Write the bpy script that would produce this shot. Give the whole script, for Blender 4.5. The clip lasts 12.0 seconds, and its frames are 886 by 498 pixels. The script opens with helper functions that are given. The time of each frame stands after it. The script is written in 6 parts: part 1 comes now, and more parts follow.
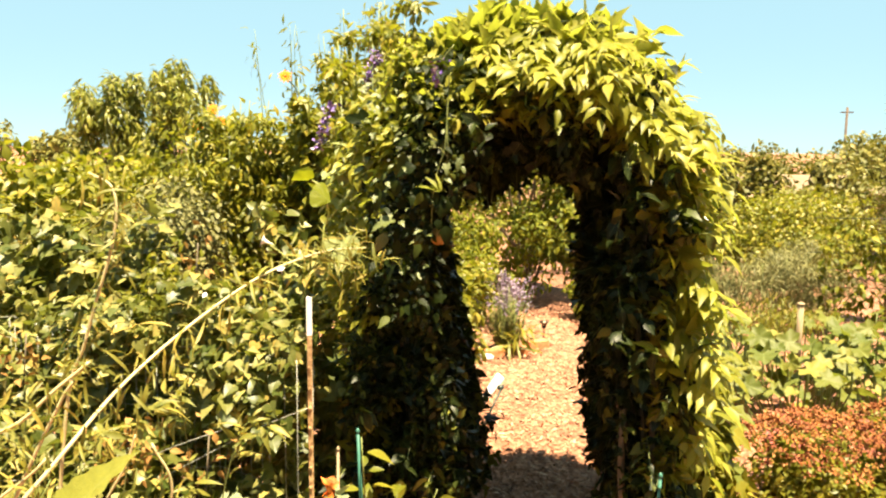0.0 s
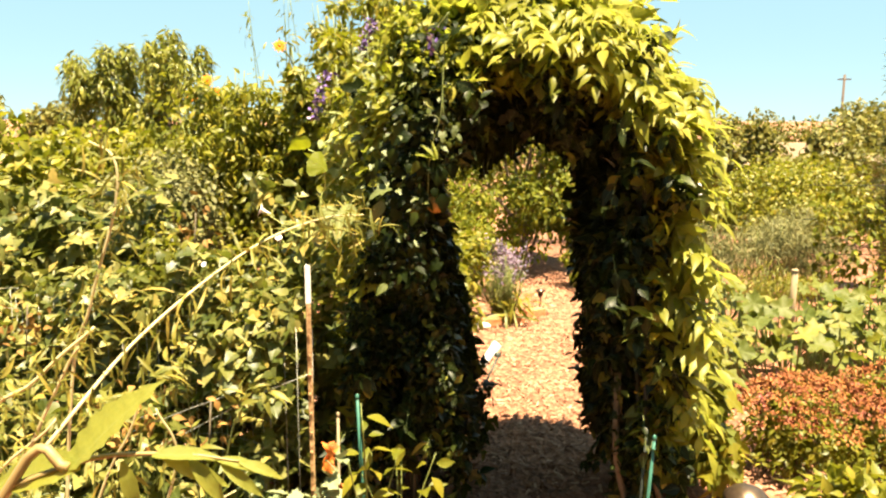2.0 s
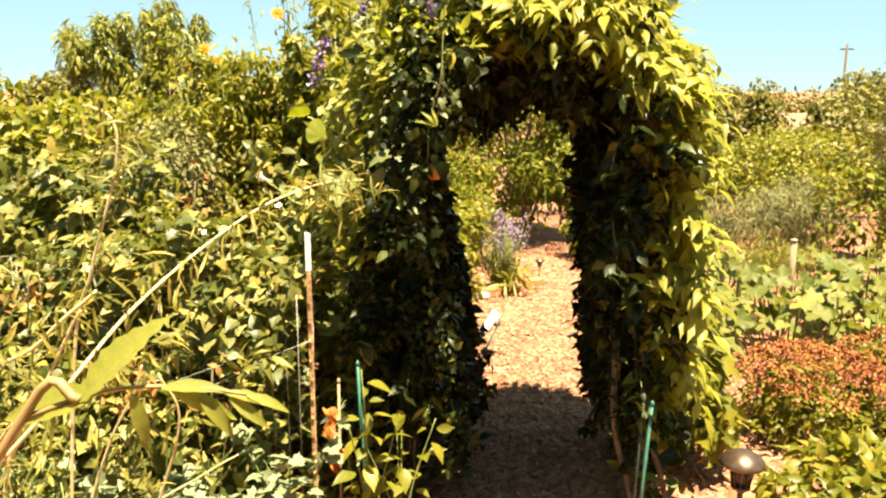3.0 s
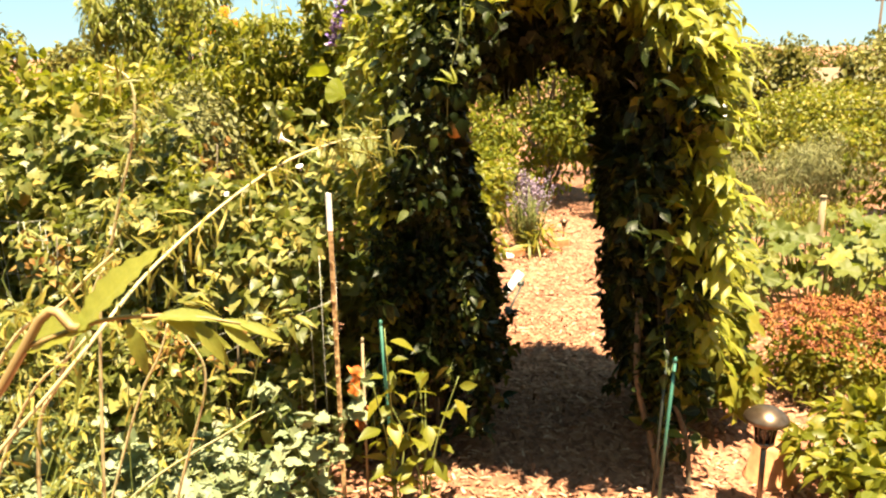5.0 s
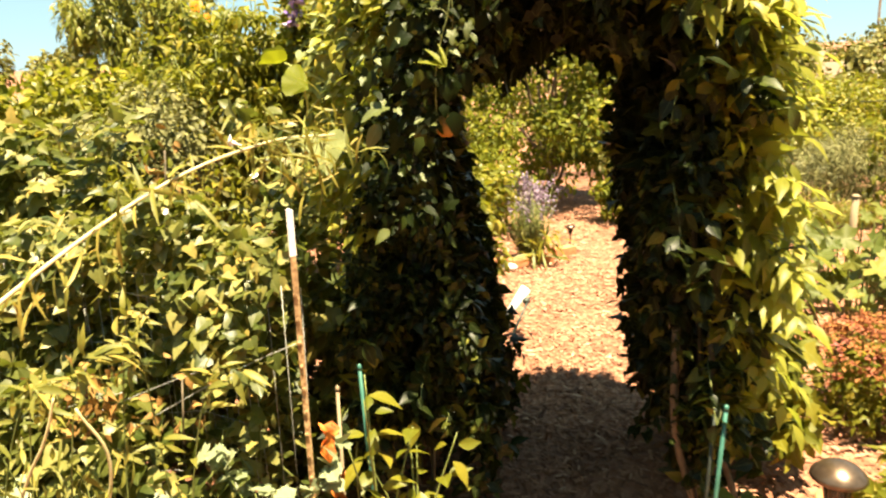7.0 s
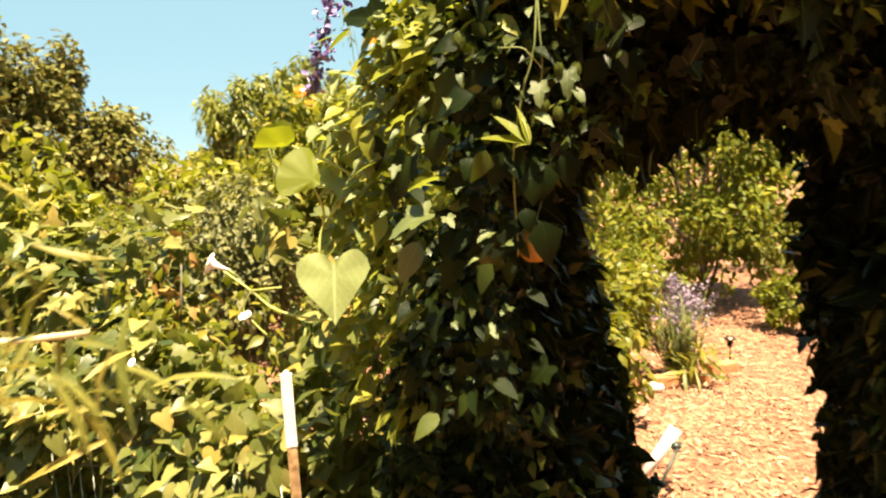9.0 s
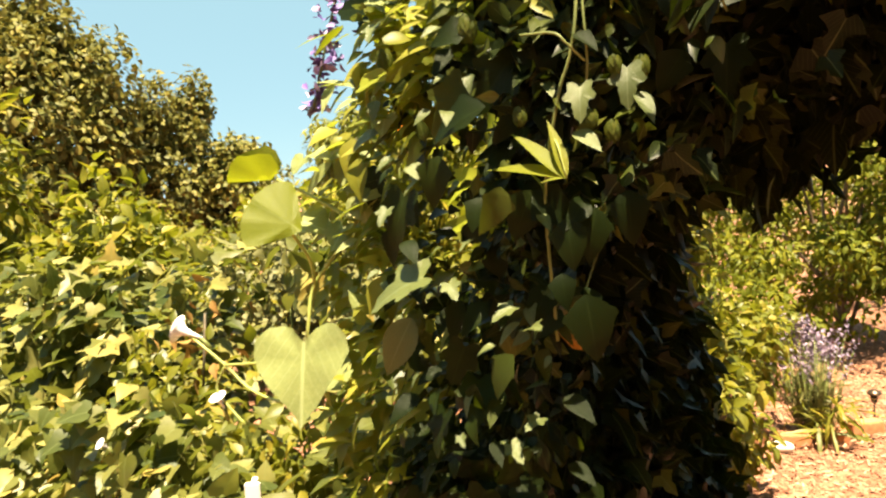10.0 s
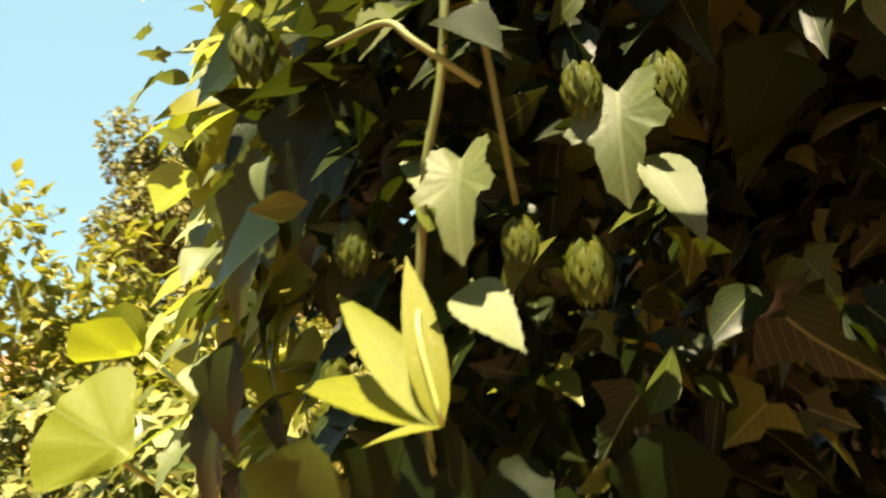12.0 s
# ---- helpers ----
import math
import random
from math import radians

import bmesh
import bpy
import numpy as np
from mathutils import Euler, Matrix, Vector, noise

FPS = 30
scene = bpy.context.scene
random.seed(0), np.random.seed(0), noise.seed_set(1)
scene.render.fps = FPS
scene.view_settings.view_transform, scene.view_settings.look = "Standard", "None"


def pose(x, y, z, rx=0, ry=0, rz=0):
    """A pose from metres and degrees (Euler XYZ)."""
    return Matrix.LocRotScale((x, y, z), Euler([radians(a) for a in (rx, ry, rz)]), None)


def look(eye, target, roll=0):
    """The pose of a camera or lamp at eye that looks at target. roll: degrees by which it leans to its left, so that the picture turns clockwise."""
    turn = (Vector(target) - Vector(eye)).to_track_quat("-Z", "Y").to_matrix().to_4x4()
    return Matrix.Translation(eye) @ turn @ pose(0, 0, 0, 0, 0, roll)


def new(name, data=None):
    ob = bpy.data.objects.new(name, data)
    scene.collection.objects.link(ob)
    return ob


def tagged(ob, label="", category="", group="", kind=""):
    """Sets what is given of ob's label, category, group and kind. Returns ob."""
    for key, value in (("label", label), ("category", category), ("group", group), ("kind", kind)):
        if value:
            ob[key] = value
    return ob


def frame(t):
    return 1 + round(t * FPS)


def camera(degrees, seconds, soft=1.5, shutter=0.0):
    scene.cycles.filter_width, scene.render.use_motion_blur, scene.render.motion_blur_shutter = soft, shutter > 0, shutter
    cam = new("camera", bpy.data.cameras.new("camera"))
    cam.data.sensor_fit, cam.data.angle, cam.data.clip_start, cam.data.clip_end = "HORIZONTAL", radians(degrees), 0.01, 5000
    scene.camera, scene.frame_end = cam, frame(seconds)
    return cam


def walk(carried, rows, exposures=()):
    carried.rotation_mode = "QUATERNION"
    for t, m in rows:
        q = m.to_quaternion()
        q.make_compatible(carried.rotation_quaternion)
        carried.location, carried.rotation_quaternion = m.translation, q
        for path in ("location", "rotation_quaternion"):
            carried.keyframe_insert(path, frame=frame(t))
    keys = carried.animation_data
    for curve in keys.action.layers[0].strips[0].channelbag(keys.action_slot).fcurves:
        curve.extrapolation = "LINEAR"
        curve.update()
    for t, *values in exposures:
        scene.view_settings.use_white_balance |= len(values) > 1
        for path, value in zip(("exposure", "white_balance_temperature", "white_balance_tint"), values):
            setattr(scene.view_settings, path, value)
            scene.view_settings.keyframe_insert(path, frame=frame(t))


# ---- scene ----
cam = camera(58.8, 12.0, 2.2, 0.35)
PATH = [
    (0, (0.521, 0.166, 1.716), (0.344, 2.140, 1.452), 0.5),
    (0.5, (0.517, 0.164, 1.718), (0.340, 2.137, 1.444), 0.5),
    (1, (0.519, 0.164, 1.714), (0.342, 2.136, 1.435), 0.1),
    (1.5, (0.522, 0.151, 1.714), (0.349, 2.121, 1.418), 0.1),
    (2, (0.523, 0.139, 1.709), (0.356, 2.103, 1.372), 0.1),
    (2.5, (0.522, 0.136, 1.703), (0.358, 2.093, 1.325), 0.1),
    (3, (0.522, 0.132, 1.696), (0.358, 2.083, 1.288), 0.1),
    (5, (0.537, 0.130, 1.682), (0.310, 2.053, 1.183), -1.0),
    (5.5, (0.557, 0.173, 1.663), (0.346, 2.087, 1.122), -0.6),
    (6, (0.545, 0.303, 1.631), (0.336, 2.210, 1.066), -0.8),
    (6.5, (0.506, 0.481, 1.622), (0.333, 2.409, 1.122), -1.1),
    (7, (0.500, 0.665, 1.610), (0.273, 2.590, 1.119), -2.1),
    (7.5, (0.531, 0.882, 1.593), (0.144, 2.814, 1.249), -2.1),
    (7.7, (0.539, 0.946, 1.597), (0.112, 2.872, 1.272), -2.3),
    (9.3, (0.489, 1.660, 1.573), (-0.177, 3.534, 1.362), -3.2),
    (9.5, (0.499, 1.743, 1.575), (-0.248, 3.590, 1.399), -2.9),
    (10, (0.500, 1.916, 1.576), (-0.353, 3.717, 1.400), -3.6),
    (10.5, (0.455, 2.107, 1.574), (-0.449, 3.889, 1.491), -4.4),
    (11, (0.429, 2.246, 1.592), (-0.508, 4.012, 1.566), -6.0),
    (11.5, (0.436, 2.330, 1.601), (-0.584, 4.050, 1.599), -7.3),
    (12, (0.452, 2.435, 1.614), (-0.765, 4.019, 1.706), -7.8),
]
walk(cam, [(t, look(eye, target, roll)) for t, eye, target, roll in PATH],
     [(0, 2.55, 7000, 10), (7, 2.52, 7000, 10), (9.5, 2.42, 6950, 10), (10.5, 2.42, 6950, 10), (12, 2.6, 6900, 10)])

# ---- light: clear midday sky, high sun from behind and to the right ----
SUN = Vector((0.15, -0.2, 1.0)).normalized()
world = bpy.data.worlds.new("sky")
scene.world = world
world.use_nodes = True
wn = world.node_tree.nodes
sky = wn.new("ShaderNodeTexSky")
sky.sky_type, sky.sun_disc = "NISHITA", False
sky.sun_elevation = math.asin(SUN.z)
sky.sun_rotation = math.atan2(SUN.x, SUN.y)
sky.air_density, sky.dust_density, sky.ozone_density = 0.7, 0.1, 0.0
sky.altitude = 800
wn["Background"].inputs["Strength"].default_value = 0.05
haze = wn.new("ShaderNodeMix")
haze.data_type = "RGBA"
haze.inputs[0].default_value = 0.85
haze.inputs[7].default_value = (1.72, 2.95, 3.35, 1)
world.node_tree.links.new(sky.outputs[0], haze.inputs[6])
world.node_tree.links.new(haze.outputs[2], wn["Background"].inputs["Color"])
sun = new("sun", bpy.data.lights.new("sun", "SUN"))
sun.data.energy, sun.data.angle, sun.data.color = 5.0, radians(0.55), (1.0, 0.86, 0.62)
sun.matrix_world = look((0, 0, 20), Vector((0, 0, 20)) - SUN)


# ---- materials ----
def material(name):
    m = bpy.data.materials.new(name)
    m.use_nodes = True
    nt = m.node_tree
    return m, nt, nt.nodes["Principled BSDF"]


def ramp(nt, stops, fac):
    r = nt.nodes.new("ShaderNodeValToRGB")
    r.color_ramp.elements[0].position, r.color_ramp.elements[0].color = stops[0][0], (*stops[0][1], 1)
    r.color_ramp.elements[1].position, r.color_ramp.elements[1].color = stops[-1][0], (*stops[-1][1], 1)
    for p, c in stops[1:-1]:
        r.color_ramp.elements.new(p).color = (*c, 1)
    nt.links.new(fac, r.inputs[0])
    return r.outputs[0]


def mixed(nt, a, b, fac, blend="MIX"):
    n = nt.nodes.new("ShaderNodeMix")
    n.data_type, n.blend_type = "RGBA", blend
    for sock, v in ((n.inputs[6], a), (n.inputs[7], b), (n.inputs[0], fac)):
        if isinstance(v, (int, float)):
            sock.default_value = v
        elif isinstance(v, tuple):
            sock.default_value = (*v, 1)
        else:
            nt.links.new(v, sock)
    return n.outputs[2]


def noise_fac(nt, scale, detail=3.0, rough=0.55):
    co = nt.nodes.new("ShaderNodeTexCoord")
    n = nt.nodes.new("ShaderNodeTexNoise")
    n.inputs["Scale"].default_value, n.inputs["Detail"].default_value, n.inputs["Roughness"].default_value = scale, detail, rough
    nt.links.new(co.outputs["Object"], n.inputs["Vector"])
    return n.outputs["Fac"]


def bump(nt, bsdf, fac, strength, dist=0.004):
    b = nt.nodes.new("ShaderNodeBump")
    b.inputs["Strength"].default_value, b.inputs["Distance"].default_value = strength, dist
    nt.links.new(fac, b.inputs["Height"])
    nt.links.new(b.outputs[0], bsdf.inputs["Normal"])


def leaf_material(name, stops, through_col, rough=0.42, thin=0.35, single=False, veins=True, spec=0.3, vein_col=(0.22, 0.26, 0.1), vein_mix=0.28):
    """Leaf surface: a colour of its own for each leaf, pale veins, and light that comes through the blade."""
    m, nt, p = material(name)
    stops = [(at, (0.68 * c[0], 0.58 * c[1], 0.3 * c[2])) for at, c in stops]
    if single:
        rnd = nt.nodes.new("ShaderNodeObjectInfo").outputs["Random"]
    else:
        rnd = nt.nodes.new("ShaderNodeNewGeometry").outputs["Random Per Island"]
    col = ramp(nt, stops, rnd)
    blot = ramp(nt, [(0.3, (0.75, 0.78, 0.7)), (0.7, (1.1, 1.08, 1.0))], noise_fac(nt, 38))
    col = mixed(nt, col, blot, 0.8, "MULTIPLY")
    if veins:
        uv = nt.nodes.new("ShaderNodeUVMap")
        sep = nt.nodes.new("ShaderNodeSeparateXYZ")
        nt.links.new(uv.outputs[0], sep.inputs[0])

        def math_node(op, a, b=0.0):
            n = nt.nodes.new("ShaderNodeMath")
            n.operation = op
            for k, v in enumerate((a, b)):
                if isinstance(v, (int, float)):
                    n.inputs[k].default_value = v
                else:
                    nt.links.new(v, n.inputs[k])
            return n.outputs[0]
        side = math_node("ABSOLUTE", sep.outputs["Y"])
        mid = math_node("LESS_THAN", side, 0.035)
        slant = math_node("SUBTRACT", sep.outputs["X"], math_node("MULTIPLY", side, 0.8))
        wave = math_node("ABSOLUTE", math_node("SUBTRACT", math_node("FRACT", math_node("MULTIPLY", slant, 6.0)), 0.5))
        rib = math_node("LESS_THAN", wave, 0.035)
        vein = math_node("MAXIMUM", mid, math_node("MULTIPLY", rib, 0.6))
        col = mixed(nt, col, vein_col, math_node("MULTIPLY", vein, vein_mix))
        relief = math_node("SUBTRACT", noise_fac(nt, 90), math_node("MULTIPLY", vein, 0.7 if single else 0.0))
        bump(nt, p, relief, 0.3 if single else 0.12, 0.002)
    nt.links.new(col, p.inputs["Base Color"])
    p.inputs["Roughness"].default_value, p.inputs["Specular IOR Level"].default_value = rough, spec
    t = nt.nodes.new("ShaderNodeBsdfTranslucent")
    nt.links.new(mixed(nt, col, tuple(0.8 * c for c in through_col), 0.6), t.inputs["Color"])
    mx = nt.nodes.new("ShaderNodeMixShader")
    mx.inputs[0].default_value = thin
    nt.links.new(p.outputs[0], mx.inputs[1])
    nt.links.new(t.outputs[0], mx.inputs[2])
    nt.links.new(mx.outputs[0], nt.nodes["Material Output"].inputs["Surface"])
    return m


def plain(name, c1, c2, rough=0.7, scale=20.0, metal=0.0, relief=0.3, dist=0.002, stretch=None):
    m, nt, p = material(name)
    co = nt.nodes.new("ShaderNodeTexCoord")
    mp = nt.nodes.new("ShaderNodeMapping")
    mp.inputs["Scale"].default_value = stretch or (1, 1, 1)
    n = nt.nodes.new("ShaderNodeTexNoise")
    n.inputs["Scale"].default_value, n.inputs["Detail"].default_value = scale, 5.0
    nt.links.new(co.outputs["Object"], mp.inputs[0])
    nt.links.new(mp.outputs[0], n.inputs["Vector"])
    col = ramp(nt, [(0.3, c1), (0.7, c2)], n.outputs["Fac"])
    big = ramp(nt, [(0.35, (0.78, 0.76, 0.74)), (0.65, (1.08, 1.06, 1.04))], noise_fac(nt, scale / 7))
    nt.links.new(mixed(nt, col, big, 0.7, "MULTIPLY"), p.inputs["Base Color"])
    p.inputs["Roughness"].default_value, p.inputs["Metallic"].default_value = rough, metal
    bump(nt, p, n.outputs["Fac"], relief, dist)
    return m


def island(name, stops, rough=0.8, scale=60.0, single=False):
    m, nt, p = material(name)
    pick = nt.nodes.new("ShaderNodeObjectInfo").outputs["Random"] if single else nt.nodes.new("ShaderNodeNewGeometry").outputs["Random Per Island"]
    col = ramp(nt, stops, pick)
    f = noise_fac(nt, scale)
    col = mixed(nt, col, ramp(nt, [(0.3, (0.7, 0.7, 0.7)), (0.7, (1.1, 1.1, 1.1))], f), 0.8, "MULTIPLY")
    nt.links.new(col, p.inputs["Base Color"])
    p.inputs["Roughness"].default_value = rough
    bump(nt, p, f, 0.4, 0.002)
    return m


# colour holds the arch's deep shade; its palest few leaves stand for sun flecks
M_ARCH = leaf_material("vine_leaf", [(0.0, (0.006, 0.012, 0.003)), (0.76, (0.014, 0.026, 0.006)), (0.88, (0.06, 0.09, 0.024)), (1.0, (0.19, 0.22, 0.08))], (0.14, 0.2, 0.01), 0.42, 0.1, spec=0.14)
# young wisteria leaves, with sunlight on crown and flank put into the colour
M_ARCH_TOP = leaf_material("sunlit_young_vine_leaf", [(0.0, (0.22, 0.27, 0.06)), (0.5, (0.34, 0.39, 0.1)), (0.9, (0.46, 0.5, 0.17)), (1.0, (0.54, 0.53, 0.2))], (0.46, 0.52, 0.05), 0.4, 0.48, spec=0.2)
# dark leaf colour that carries the shade on the near pillar
M_ARCH_ONE = leaf_material("shaded_vine_leaf", [(0.0, (0.008, 0.017, 0.005)), (0.75, (0.014, 0.027, 0.007)), (0.92, (0.03, 0.05, 0.015)), (1.0, (0.09, 0.125, 0.045))], (0.18, 0.24, 0.01), 0.4, 0.18, single=True, spec=0.1, vein_col=(0.05, 0.075, 0.02), vein_mix=0.14)
# paler copy of the hop leaf, with the sun painted in
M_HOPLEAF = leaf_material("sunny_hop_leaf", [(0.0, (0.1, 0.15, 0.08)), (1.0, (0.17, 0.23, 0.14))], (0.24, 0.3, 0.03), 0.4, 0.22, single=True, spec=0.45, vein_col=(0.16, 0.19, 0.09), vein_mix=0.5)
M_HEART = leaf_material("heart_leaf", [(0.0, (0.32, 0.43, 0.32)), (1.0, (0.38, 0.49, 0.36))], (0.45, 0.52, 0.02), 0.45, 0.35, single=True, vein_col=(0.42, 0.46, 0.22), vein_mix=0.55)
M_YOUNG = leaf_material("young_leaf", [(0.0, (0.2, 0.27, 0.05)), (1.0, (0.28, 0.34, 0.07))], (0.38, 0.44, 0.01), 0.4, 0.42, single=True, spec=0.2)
M_BEAN = leaf_material("bean_leaf", [(0.0, (0.045, 0.08, 0.025)), (0.5, (0.15, 0.185, 0.08)), (0.9, (0.42, 0.44, 0.28)), (1.0, (0.47, 0.36, 0.15))], (0.36, 0.4, 0.04), 0.42, 0.3)
M_WEED = leaf_material("weed_leaf", [(0.0, (0.14, 0.18, 0.06)), (0.6, (0.27, 0.29, 0.1)), (1.0, (0.46, 0.4, 0.17))], (0.45, 0.45, 0.05), 0.5, 0.3)
M_WEED_ONE = leaf_material("single_weed_leaf", [(0.0, (0.22, 0.29, 0.09)), (1.0, (0.3, 0.36, 0.12))], (0.5, 0.52, 0.05), 0.45, 0.35, single=True)
M_PALE = leaf_material("pale_leaf", [(0.0, (0.2, 0.3, 0.32)), (1.0, (0.42, 0.52, 0.6))], (0.4, 0.45, 0.15), 0.55, 0.2)
M_PEACH = leaf_material("peach_leaf", [(0.0, (0.14, 0.19, 0.05)), (0.7, (0.27, 0.32, 0.09)), (1.0, (0.4, 0.42, 0.15))], (0.34, 0.36, 0.04), 0.38, 0.28)
M_TREE = leaf_material("tree_leaf", [(0.0, (0.09, 0.11, 0.03)), (0.7, (0.17, 0.18, 0.05)), (1.0, (0.27, 0.25, 0.08))], (0.3, 0.3, 0.03), 0.5, 0.22, veins=False)
M_DRYTREE = leaf_material("dry_tree_leaf", [(0.0, (0.11, 0.135, 0.045)), (0.7, (0.19, 0.215, 0.07)), (1.0, (0.31, 0.3, 0.11))], (0.34, 0.3, 0.06), 0.6, 0.2, veins=False)
M_GREY = leaf_material("grey_leaf", [(0.0, (0.13, 0.16, 0.11)), (1.0, (0.28, 0.3, 0.2))], (0.35, 0.36, 0.14), 0.6, 0.2, veins=False)
M_TALL = leaf_material("tall_plant_leaf", [(0.0, (0.12, 0.16, 0.03)), (0.7, (0.25, 0.28, 0.05)), (1.0, (0.42, 0.38, 0.08))], (0.42, 0.45, 0.02), 0.45, 0.32)
M_CITRUS = leaf_material("citrus_leaf", [(0.0, (0.08, 0.12, 0.02)), (0.7, (0.17, 0.21, 0.035)), (1.0, (0.3, 0.31, 0.06))], (0.4, 0.42, 0.02), 0.5, 0.25, spec=0.12)
M_LIME = leaf_material("lime_leaf", [(0.0, (0.12, 0.16, 0.025)), (0.6, (0.2, 0.23, 0.04)), (1.0, (0.34, 0.31, 0.07))], (0.5, 0.5, 0.03), 0.45, 0.3)
M_SQUASH = leaf_material("squash_leaf", [(0.0, (0.1, 0.15, 0.04)), (0.7, (0.17, 0.22, 0.07)), (1.0, (0.26, 0.29, 0.11))], (0.42, 0.48, 0.05), 0.55, 0.25)
M_SEDUM_FL = island("sedum_flower", [(0.0, (0.16, 0.035, 0.008)), (0.4, (0.24, 0.07, 0.011)), (0.75, (0.28, 0.115, 0.02)), (1.0, (0.24, 0.06, 0.045))], single=True)
M_PURPLE = island("purple_flower", [(0.0, (0.07, 0.03, 0.2)), (0.6, (0.17, 0.09, 0.32)), (1.0, (0.5, 0.4, 0.55))], 0.6)
M_LAV = island("lavender_flower", [(0.0, (0.17, 0.11, 0.22)), (1.0, (0.28, 0.21, 0.28))], 0.7)
M_ORANGE = island("orange_petal", [(0.0, (0.62, 0.15, 0.0)), (1.0, (0.66, 0.2, 0.0))], 0.9)
M_WHITE_FL = plain("white_petal", (0.78, 0.76, 0.78), (0.85, 0.84, 0.86), 0.6, 30)
M_HOP = leaf_material("hop_bract", [(0.0, (0.07, 0.11, 0.02)), (1.0, (0.14, 0.18, 0.035))], (0.3, 0.35, 0.03), 0.5, 0.35, veins=False)
M_STEM = plain("green_stem", (0.1, 0.13, 0.03), (0.18, 0.2, 0.05), 0.6, 40)
M_SHOOT = plain("light_green_shoot", (0.24, 0.28, 0.06), (0.34, 0.37, 0.1), 0.5, 40)
M_TWIG = plain("reddish_twig", (0.2, 0.14, 0.05), (0.3, 0.2, 0.08), 0.6, 40)
M_CANE = plain("dry_cane", (0.36, 0.32, 0.15), (0.52, 0.47, 0.26), 0.6, 30, relief=0.4)
M_BARK = plain("bark", (0.09, 0.06, 0.04), (0.2, 0.14, 0.09), 0.9, 25, relief=0.8, dist=0.01)
M_VINEWOOD = plain("vine_wood", (0.07, 0.055, 0.035), (0.15, 0.12, 0.075), 0.8, 40, relief=0.6)
M_DARKMETAL = plain("dark_metal", (0.025, 0.035, 0.03), (0.05, 0.06, 0.05), 0.45, 30, 0.6)
M_GREENMETAL = plain("green_coated_metal", (0.03, 0.12, 0.09), (0.05, 0.17, 0.13), 0.4, 30, 0.2)
M_RUST = plain("rusty_steel", (0.17, 0.085, 0.03), (0.5, 0.34, 0.17), 0.8, 70, 0.0, 0.5)
M_WHITE = plain("white_paint", (0.72, 0.7, 0.66), (0.82, 0.8, 0.76), 0.5, 40)
M_WIRE = plain("galvanised_wire", (0.28, 0.28, 0.25), (0.44, 0.44, 0.4), 0.5, 60, 0.3)
M_BRONZE = plain("bronze_metal", (0.11, 0.075, 0.05), (0.17, 0.12, 0.085), 0.32, 40, 0.8, 0.1)
M_TERRA = plain("terracotta", (0.42, 0.16, 0.07), (0.58, 0.25, 0.11), 0.85, 35, relief=0.5)
M_GOURD = plain("gourd_skin", (0.24, 0.115, 0.012), (0.34, 0.17, 0.02), 0.5, 60)
M_CLOTH = plain("orange_tape", (0.45, 0.11, 0.01), (0.55, 0.17, 0.02), 0.7, 50)
M_STONE = plain("pale_stone", (0.5, 0.46, 0.4), (0.68, 0.64, 0.58), 0.9, 25, relief=0.7)
M_WOOD = plain("weathered_wood", (0.2, 0.145, 0.085), (0.32, 0.245, 0.15), 0.85, 12, relief=0.6, stretch=(6, 6, 0.6))
M_DARKWOOD = plain("dark_pole_wood", (0.05, 0.035, 0.025), (0.1, 0.07, 0.05), 0.85, 12, relief=0.6, stretch=(6, 6, 0.6))
M_ROOF = plain("tan_shingle", (0.13, 0.09, 0.055), (0.19, 0.13, 0.08), 0.9, 9, relief=0.5)
M_WALL = plain("stucco", (0.36, 0.29, 0.2), (0.44, 0.36, 0.26), 0.9, 14)
M_SHEDROOF = plain("white_roof_sheet", (0.66, 0.66, 0.66), (0.78, 0.78, 0.78), 0.5, 6)
M_SHEDWALL = plain("grey_board", (0.2, 0.19, 0.18), (0.3, 0.28, 0.26), 0.8, 10)
M_CHIP = island("wood_chip", [(0.0, (0.14, 0.052, 0.026)), (0.45, (0.28, 0.122, 0.066)), (0.85, (0.42, 0.21, 0.125)), (1.0, (0.52, 0.32, 0.21))], 0.85, 90)


def glass_material():
    m, nt, p = material("lamp_glass")
    p.inputs["Base Color"].default_value = (0.95, 0.93, 0.88, 1)
    p.inputs["Roughness"].default_value, p.inputs["Transmission Weight"].default_value = 0.12, 1.0
    return m


M_GLASS = glass_material()


def mulch_material():
    m, nt, p = material("bark_mulch")
    co = nt.nodes.new("ShaderNodeTexCoord")
    vo = nt.nodes.new("ShaderNodeTexVoronoi")
    vo.inputs["Scale"].default_value = 42
    mp = nt.nodes.new("ShaderNodeMapping")
    mp.inputs["Scale"].default_value = (1, 0.55, 1)
    nt.links.new(co.outputs["Object"], mp.inputs[0])
    warp = mixed(nt, mp.outputs[0], noise_colour(nt, 12), 0.06)
    nt.links.new(warp, vo.inputs["Vector"])
    col = ramp(nt, [(0.0, (0.12, 0.045, 0.022)), (0.5, (0.26, 0.112, 0.06)), (1.0, (0.38, 0.19, 0.115))], vo.outputs["Color"])
    col = mixed(nt, col, ramp(nt, [(0.35, (0.62, 0.55, 0.5)), (0.65, (1.1, 1.05, 1.0))], noise_fac(nt, 1.3, 5)), 0.7, "MULTIPLY")
    nt.links.new(col, p.inputs["Base Color"])
    p.inputs["Roughness"].default_value = 0.95
    bump(nt, p, vo.outputs["Distance"], 0.9, 0.02)
    return m


